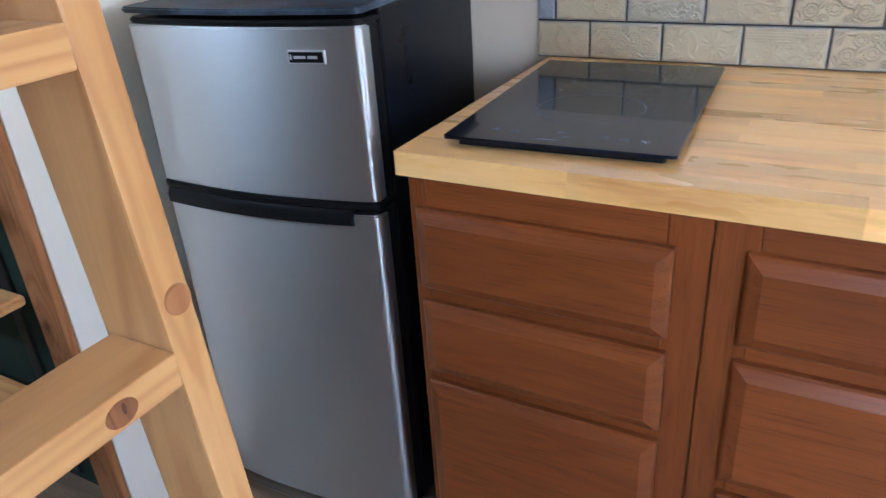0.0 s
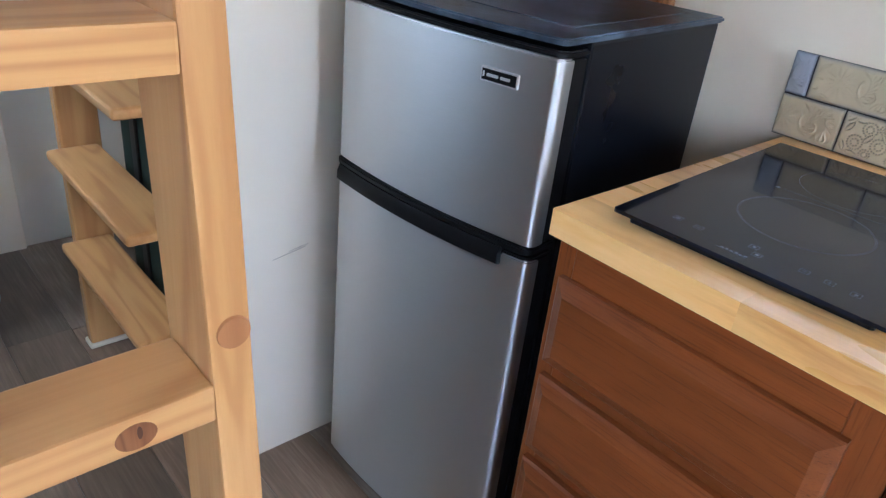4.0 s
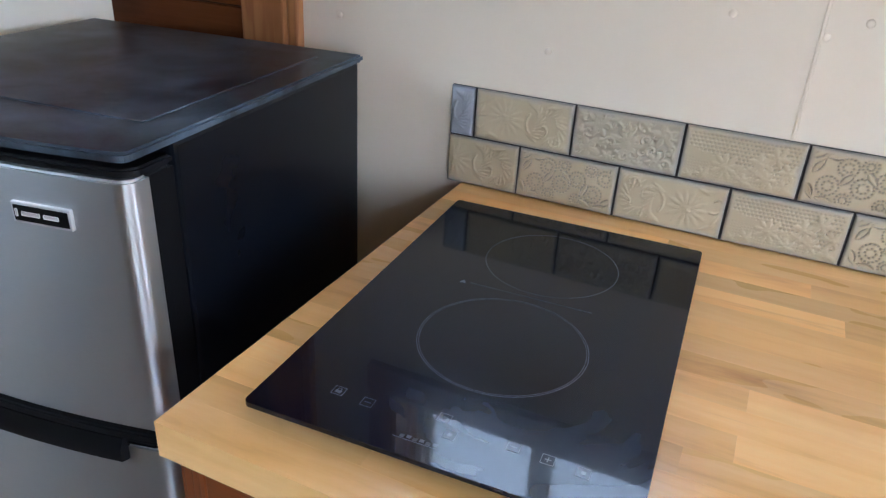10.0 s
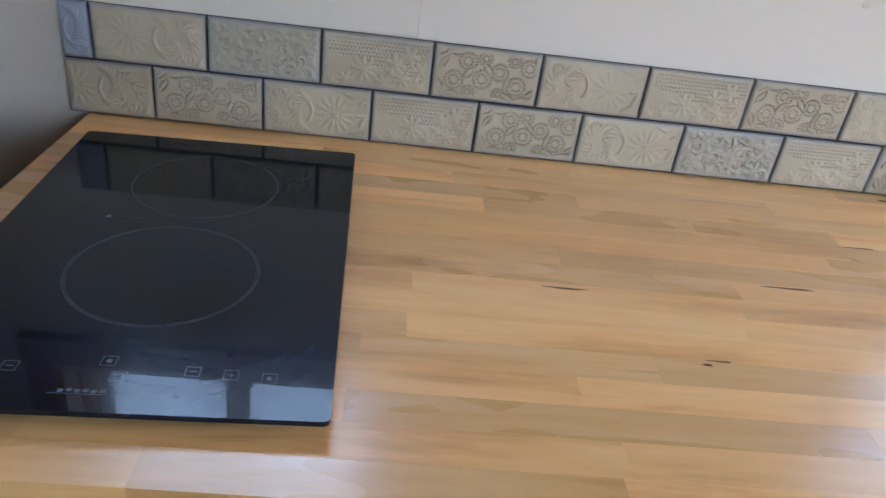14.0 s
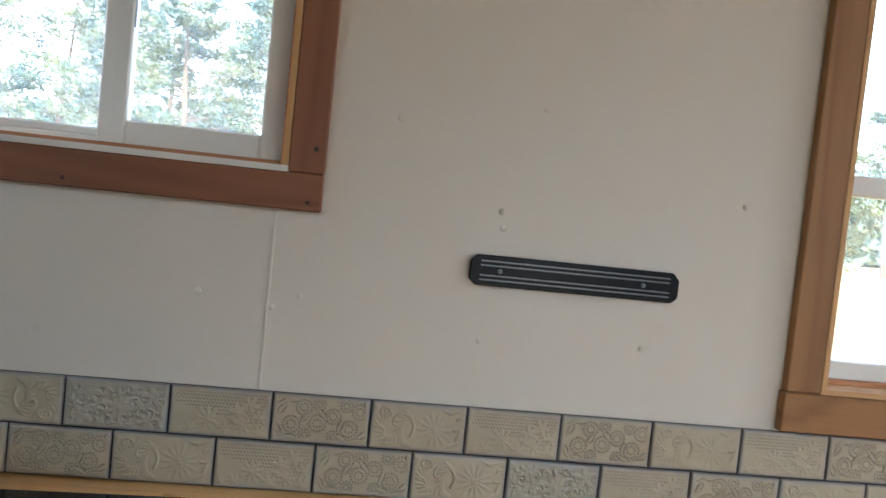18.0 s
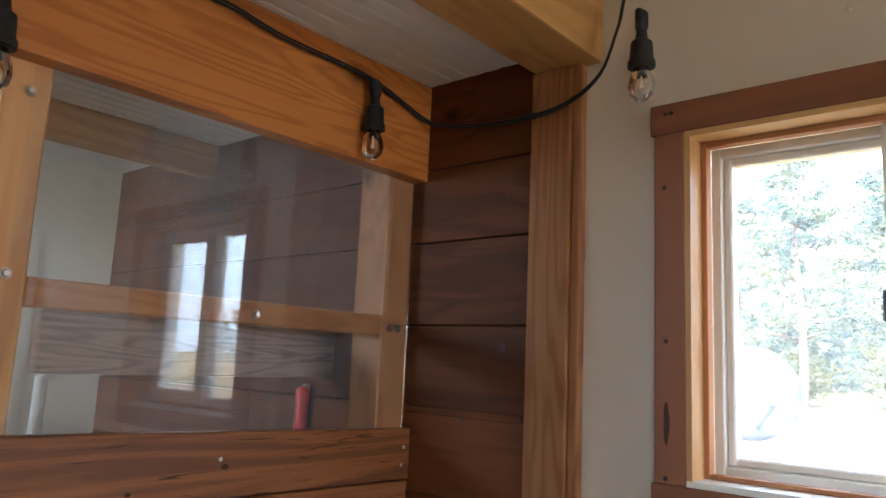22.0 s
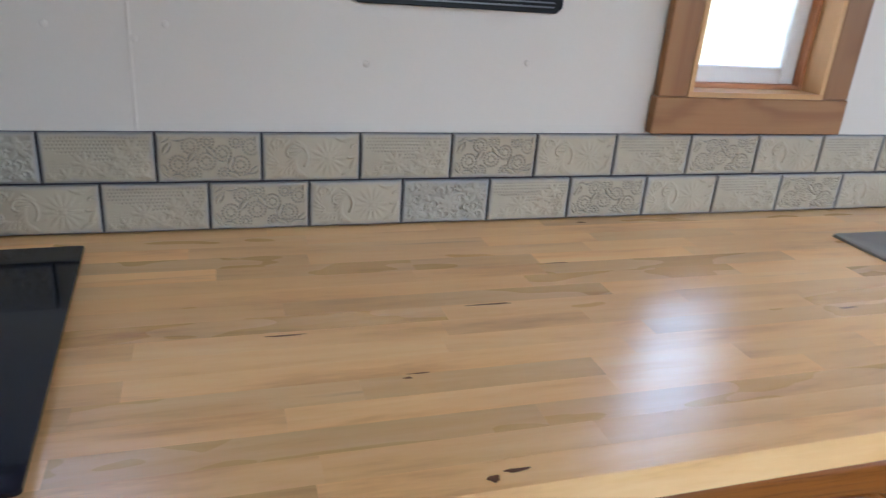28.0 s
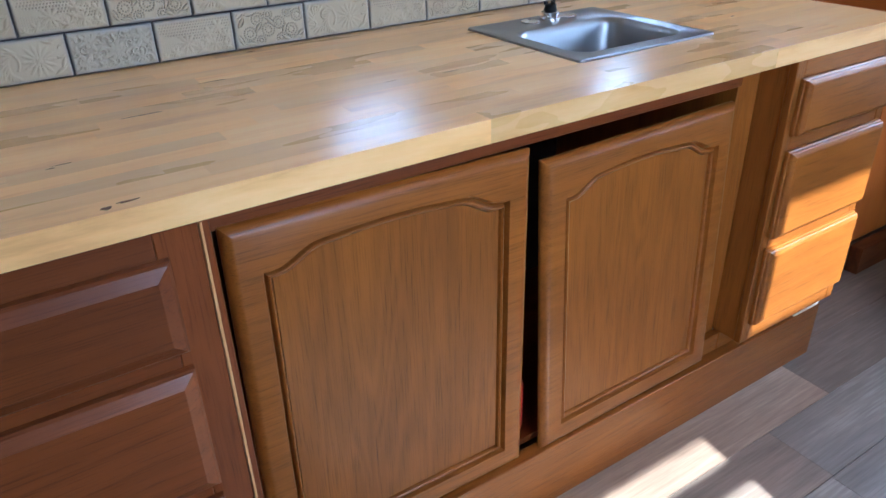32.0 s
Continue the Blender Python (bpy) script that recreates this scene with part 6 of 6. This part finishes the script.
for n, (x, y, r, h) in enumerate(((-10.5, 30, 1.6, 2.6), (-7.6, 30, 1.5, 2.0), (-4.6, 32, 1.7, 2.6), (-2.4, 31, 1.8, 3.0), (0.4, 31, 2.0, 3.0), (-14, 32, 2.0, 2.8), (3.4, 31, 1.8, 2.6), (0.7, 15, 0.8, 1.3), (7.5, 31, 2, 2.6), (11.5, 32, 2.2, 2.8), (17, 33, 2, 3), (23, 33, 2.2, 3), (-18, 33, 2, 3))):
    bush(x, y, r, h, 300 + n)

# far wood behind the meadow
random.seed(77)
verts, faces = [], []
for k in range(520):
    x = random.uniform(-60, 70)
    y = random.uniform(44, 60)
    z = ground_height(x, y)
    for s in range(4):
        leaf_clump(verts, faces, (x, y, z + random.uniform(0.3, 4.5)), 2.2, 7, 1.0)
me = bpy.data.meshes.new("far_wood")
me.from_pydata(verts, [], faces)
me.materials.append(NEEDLES)
tagged(new("far_wood", me), "hazy green wood behind the meadow", "woods", kind="stuff")

# satellite dish on a pole
dz = ground_height(-1.66, 5.1)
dish = thing("satellite_dish", (-1.66, 5.1, dz), "pale grey satellite dish on a pole in the grass", "satellite dish")
bm = bmesh.new()
rings = []
seg = 36
for k in range(9):
    r = 0.40 * k / 8
    rings.append([bm.verts.new((r * math.cos(2 * math.pi * j / seg), 0.55 * r * r, 1.05 * r * math.sin(2 * math.pi * j / seg))) for j in range(seg)])
for a, b in zip(rings[1:], rings[2:]):
    for j in range(seg):
        bm.faces.new((a[j], a[(j + 1) % seg], b[(j + 1) % seg], b[j]))
bm.faces.new(rings[1])
for v in rings[0]:
    bm.verts.remove(v)
bmesh.ops.recalc_face_normals(bm, faces=bm.faces)
bmesh.ops.transform(bm, matrix=Matrix.Translation((-1.66, 5.1, 1.56)) @ Matrix.Rotation(radians(18), 4, "Z") @ Matrix.Rotation(radians(-22), 4, "X"), verts=bm.verts)
d = smooth(part("reflector", bm, DISH, dish), 60)
d.modifiers.new("thickness", "SOLIDIFY").thickness = 0.008
part("pole", rod((-1.64, 5.2, dz), (-1.64, 5.2, 1.45), 0.03), SCREW, dish)
part("bracket", box(-1.70, -1.58, 5.12, 5.24, 1.33, 1.50, 0.01), GREY_PAINT, dish)
part("arm", rod((-1.62, 5.12, 1.22), (-1.38, 4.72, 1.42), 0.018), GREY_PAINT, dish)
part("receiver", rod((-1.40, 4.74, 1.40), (-1.36, 4.70, 1.47), 0.035), GREY_PAINT, dish)
for k, (u0, u1) in enumerate(((-0.10, -0.07), (-0.05, -0.02), (0.0, 0.03), (0.05, 0.065))):
    part("mark", box(-1.66 + u0, -1.66 + u1, 5.03, 5.06, 1.66, 1.71), BEIGE_PLASTIC, d)

# ================= pieces of floor and tiles =================
random.seed(21)
FLOOR_MESH = {}
PW, PL = 0.178, 1.22
y = WALL_FRONT_Y
while y < 0.0 - 0.001:
    y1 = min(y + PW, 0.0)
    x = X_WEST - random.uniform(0.1, 1.1)
    while x < X_EAST:
        a, b = max(x, X_WEST), min(x + PL, X_EAST)
        if b - a > 0.02:
            key = (round(b - a, 2), round(y1 - y, 3))
            if key not in FLOOR_MESH:
                one = box(-key[0] / 2, key[0] / 2, -(y1 - y) / 2 + 0.0006, (y1 - y) / 2 - 0.0006, -0.006, 0.0, 0.0008)
                me = bpy.data.meshes.new("floor_plank")
                one.to_mesh(me)
                one.free()
                me.materials.append(FLOOR_MAT)
                FLOOR_MESH[key] = me
            shared("floor_plank", FLOOR_MESH[key], floor, ((a + b) / 2, (y + y1) / 2, 0.0))
        x += PL
    y = y1

# backsplash: two courses of embossed stoneware in running bond
TW, TH = 0.1518, 0.0752
NU, NV = 112, 56


def rosette(u, v, cu, cv, r, petals, turn=0.0):
    """Height of a daisy: petals round an eye."""
    du, dv = u - cu, v - cv
    d = np.sqrt(du * du + dv * dv) / r
    a = np.arctan2(dv, du) + turn
    lobe = 0.74 + 0.26 * np.cos(a * petals)
    body = np.clip(1.3 - d / np.clip(lobe, 0.25, 1), 0, 1)
    vein = 0.35 * np.clip(np.cos(a * petals * 2), 0, 1) * (d < 0.9)
    eye = np.clip(1 - d / 0.26, 0, 1)
    out = np.clip(body * 1.4, 0, 1) * (0.75 - vein) + eye * 0.55
    ring = (body > 0.0) & (body < 0.16)
    return np.where(ring, 0.07, out)


def stem(u, v, cu, cv, r0, turns, start, wide):
    """Height of a curling tendril."""
    h = np.zeros_like(u)
    for k in range(46):
        s = k / 45
        a = start + turns * 6.283 * s
        r = r0 * (1 - 0.86 * s)
        w = wide * (1.1 - 0.6 * s)
        h = np.maximum(h, np.clip(1.25 - np.hypot(u - (cu + r * math.cos(a)), v - (cv + r * math.sin(a))) / w, 0, 1))
    return np.clip(h * 1.3, 0, 1)


def leaf(u, v, cu, cv, ln, wd, turn):
    c, s = math.cos(turn), math.sin(turn)
    a, b = (u - cu) * c + (v - cv) * s, -(u - cu) * s + (v - cv) * c
    d = np.abs(b) / (wd * np.clip(1 - (a / ln) ** 2, 0.02, 1)) + (np.abs(a) > ln) * 9
    return np.clip(1.4 - d * 1.3, 0, 1) * (0.7 + 0.3 * np.clip(np.abs(b) / 0.0012, 0, 1))


def dotted(u, v, cu, cv, r, count, size):
    h = np.zeros_like(u)
    for k in range(count):
        a = 6.283 * k / count
        h = np.maximum(h, np.clip(1.6 - np.hypot(u - cu - r * math.cos(a), v - cv - r * math.sin(a)) / size, 0, 1))
    return -np.clip(h, 0, 1)


def pattern(kind, u, v):
    h = np.zeros_like(u)
    if kind == 0:       # sunflower and curling fern
        h = np.maximum(h, rosette(u, v, -0.026, 0.002, 0.026, 14))
        h = np.maximum(h, stem(u, v, 0.030, -0.004, 0.026, 0.80, 2.4, 0.0019))
        h = np.maximum(h, stem(u, v, 0.060, 0.012, 0.018, -0.7, 0.4, 0.0017))
        h = np.maximum(h, stem(u, v, 0.056, -0.020, 0.013, 0.7, 3.0, 0.0015))
        h = np.maximum(h, stem(u, v, -0.064, -0.014, 0.016, 0.7, 1.2, 0.0016))
        for k in range(13):
            a = 0.24 * k - 1.3
            h = np.maximum(h, leaf(u, v, 0.012 + 0.017 * math.cos(a), 0.004 + 0.026 * math.sin(a), 0.011, 0.0026, a + 0.7) * 0.9)
            h = np.maximum(h, leaf(u, v, 0.044 + 0.020 * math.cos(a * 1.3), 0.022 * math.sin(a * 1.3), 0.010, 0.0024, a * 1.3 - 0.6) * 0.9)
        for cu, cv, a in ((-0.058, 0.024, 0.5), (-0.066, 0.010, 1.1), (0.048, 0.029, 0.2), (-0.045, -0.029, -0.4), (0.068, -0.028, 0.9), (-0.056, -0.030, 0.3)):
            h = np.maximum(h, leaf(u, v, cu, cv, 0.012, 0.0034, a) * 0.9)
    elif kind == 1:     # large blossom with small flowers
        for k in range(34):
            cu, cv = -0.070 + 0.140 * ((k * 0.618) % 1.0), -0.032 + 0.064 * ((k * 0.414 + 0.13) % 1.0)
            h = np.maximum(h, stem(u, v, cu, cv, 0.0085, 0.85 if k % 2 else -0.85, 1.7 * k, 0.0015) * 0.8)
        h = np.maximum(h, rosette(u, v, 0.004, -0.004, 0.022, 9))
        for cu, cv, r, p in ((-0.040, 0.018, 0.016, 7), (0.052, 0.016, 0.015, 5), (-0.052, -0.018, 0.015, 5), (0.046, -0.022, 0.012, 6), (-0.016, 0.027, 0.008, 5), (0.026, 0.027, 0.008, 5),
                             (0.068, -0.006, 0.008, 5), (-0.024, -0.028, 0.008, 5), (-0.066, 0.004, 0.008, 5), (0.034, 0.002, 0.007, 5), (-0.030, -0.008, 0.008, 5), (0.022, -0.029, 0.006, 5), (0.068, -0.028, 0.007, 5), (-0.064, 0.028, 0.007, 5)):
            h = np.maximum(h, rosette(u, v, cu, cv, r, p, cu * 40))
        h = np.where(h > 0.06, h, -0.28)
    elif kind == 2:     # field of dots with lace flowers below
        q = 0.0054
        gu = np.abs(((u + (np.floor(v / q) % 2) * q / 2) / q) % 1 - 0.5)
        gv = np.abs((v / q) % 1 - 0.5)
        dots = np.clip(1.7 - np.hypot(gu, gv) / 0.20, 0, 1)
        h = -0.8 * dots * ((v > -0.006 - 0.25 * u) | (v > 0.02))
        for cu, cv, r, p in ((-0.018, -0.010, 0.017, 9), (0.026, 0.002, 0.014, 6), (0.044, 0.014, 0.013, 6), (0.036, -0.018, 0.013, 7), (0.062, -0.004, 0.012, 6), (0.008, -0.026, 0.011, 6), (-0.044, -0.026, 0.011, 6), (0.060, -0.026, 0.011, 5), (-0.064, -0.030, 0.007, 5), (0.020, -0.010, 0.008, 5)):
            f = rosette(u, v, cu, cv, r, p, cu * 50)
            h = np.where(f > 0.08, f, h)
        mesh = np.sign(np.sin(u * 1500) * np.sin(v * 1500)) * 0.25
        h = np.where((v < -0.012 - 0.12 * u) & (np.abs(h) < 0.02), mesh, h)
    else:               # dotted outline flowers with leaves
        for cu, cv, r in ((-0.006, -0.006, 0.013), (0.018, 0.006, 0.012), (-0.028, 0.018, 0.012), (0.044, -0.012, 0.013), (-0.046, -0.010, 0.013), (0.060, 0.016, 0.012), (-0.004, 0.024, 0.009), (0.020, -0.026, 0.009), (-0.024, -0.026, 0.009), (0.038, 0.024, 0.009)):
            h = np.minimum(h, dotted(u, v, cu, cv, r, max(9, int(r * 1350)), 0.0013))
            h = np.minimum(h, dotted(u, v, cu, cv, r * 0.5, 8, 0.0012))
        for cu, cv, a in ((-0.062, 0.014, 1.0), (-0.066, -0.020, 2.0), (0.002, 0.008, 2.3), (0.066, -0.020, 0.6), (0.034, -0.028, -0.5), (-0.044, 0.030, 0.1), (0.070, 0.030, 1.5), (-0.064, 0.030, 0.6), (0.056, -0.030, 0.2), (-0.046, -0.030, -0.2), (-0.026, 0.002, 0.9), (0.030, -0.008, 1.2)):
            e = leaf(u, v, cu, cv, 0.012, 0.0050, a)
            h = np.where(e > 0.05, np.where(e > 0.7, 0.3, -0.8), h)
    return h


def tile_mesh(kind, wide):
    """An embossed tile with softened edge; its middle is its origin, its face looks to -y."""
    nu = max(10, int(NU * wide / TW))
    us = np.linspace(-wide / 2, wide / 2, nu)
    vs = np.linspace(-TH / 2, TH / 2, NV)
    u, v = np.meshgrid(us, vs)
    edge = np.minimum(wide / 2 - np.abs(u), TH / 2 - np.abs(v))
    soft = np.clip(edge / 0.004, 0, 1)
    h = pattern(kind, u + (0.0 if wide > 0.14 else 0.02), v) * np.clip((edge - 0.004) / 0.004, 0, 1)
    y = -(0.0065 - 0.0022 * (1 - soft) ** 2 + np.where(h > 0, 0.0021, 0.0024 if kind == 2 else 0.0027) * h)
    verts = [(float(a), float(b), float(c)) for a, b, c in zip(u.ravel(), y.ravel(), v.ravel())]
    faces = [(j * nu + i, j * nu + i + 1, (j + 1) * nu + i + 1, (j + 1) * nu + i) for j in range(NV - 1) for i in range(nu - 1)]
    rim = [i for i in range(nu)] + [j * nu + nu - 1 for j in range(1, NV)] + [(NV - 1) * nu + i for i in range(nu - 2, -1, -1)] + [j * nu for j in range(NV - 2, 0, -1)]
    base = len(verts)
    verts += [(verts[i][0], 0.0, verts[i][2]) for i in rim]
    m = len(rim)
    faces += [(rim[k], base + k, base + (k + 1) % m, rim[(k + 1) % m]) for k in range(m)]
    me = bpy.data.meshes.new("tile")
    me.from_pydata(verts, [], faces)
    me.update()
    for p in me.polygons:
        p.use_smooth = True
    me.set_sharp_from_angle(angle=radians(50))
    return me


splash = structure("trim_backsplash", box(-0.043, 2.514, -0.0045, -0.0008, TOP + 0.0005, TOP + 0.1575), GROUT, "two courses of embossed buff stoneware tiles with dark grout", "backsplash")
TILES = {}


def tile(x0, x1, row, kind, blue=False):
    wide = round(x1 - x0, 4)
    key = (kind, wide, blue)
    if key not in TILES:
        TILES[key] = tile_mesh(kind, wide)
        TILES[key].materials.append(TILE_BLUE if blue else TILE_GREY if kind == 1 else TILE_BUFF)
    ob = shared("tile", TILES[key], splash, ((x0 + x1) / 2, -0.0046 - random.uniform(0, 0.0006), TOP + 0.003 + TH / 2 + row * 0.0790))
    # the fern tile is laid with its flower to the other side after the first column
    ob.rotation_euler = (0, radians(random.uniform(-0.25, 0.25) + (180 if kind == 0 and x0 > 0.12 else 0)), 0)


JOINT = 0.0038
upper = [0, 1, 2, 3, 0, 2, 3, 0, 2, 3, 0, 2, 3, 0, 2, 0]
lower = [0, 3, 0, 2, 3, 0, 1, 2, 3, 0, 2, 3, 0, 1, 2, 3, 0]
upper_joints = [-0.002, 0.1535, 0.309, 0.465, 0.619, 0.773, 0.928, 1.082, 1.237, 1.393, 1.546, 1.699, 1.852, 2.006, 2.159, 2.308, 2.456]
lower_joints = [-0.044, 0.0758, 0.229, 0.384, 0.538, 0.692, 0.847, 1.002, 1.157, 1.314, 1.470, 1.621, 1.774, 1.930, 2.084, 2.237, 2.391, 2.515]
tile(-0.042, -0.002 - JOINT / 2, 1, 0, True)
tile(2.456 + JOINT / 2, 2.513, 1, 0, True)
for row, joints, kinds in ((1, upper_joints, upper), (0, lower_joints, lower)):
    for a, b, kind in zip(joints, joints[1:], kinds):
        tile(a + JOINT / 2, b - JOINT / 2, row, kind)
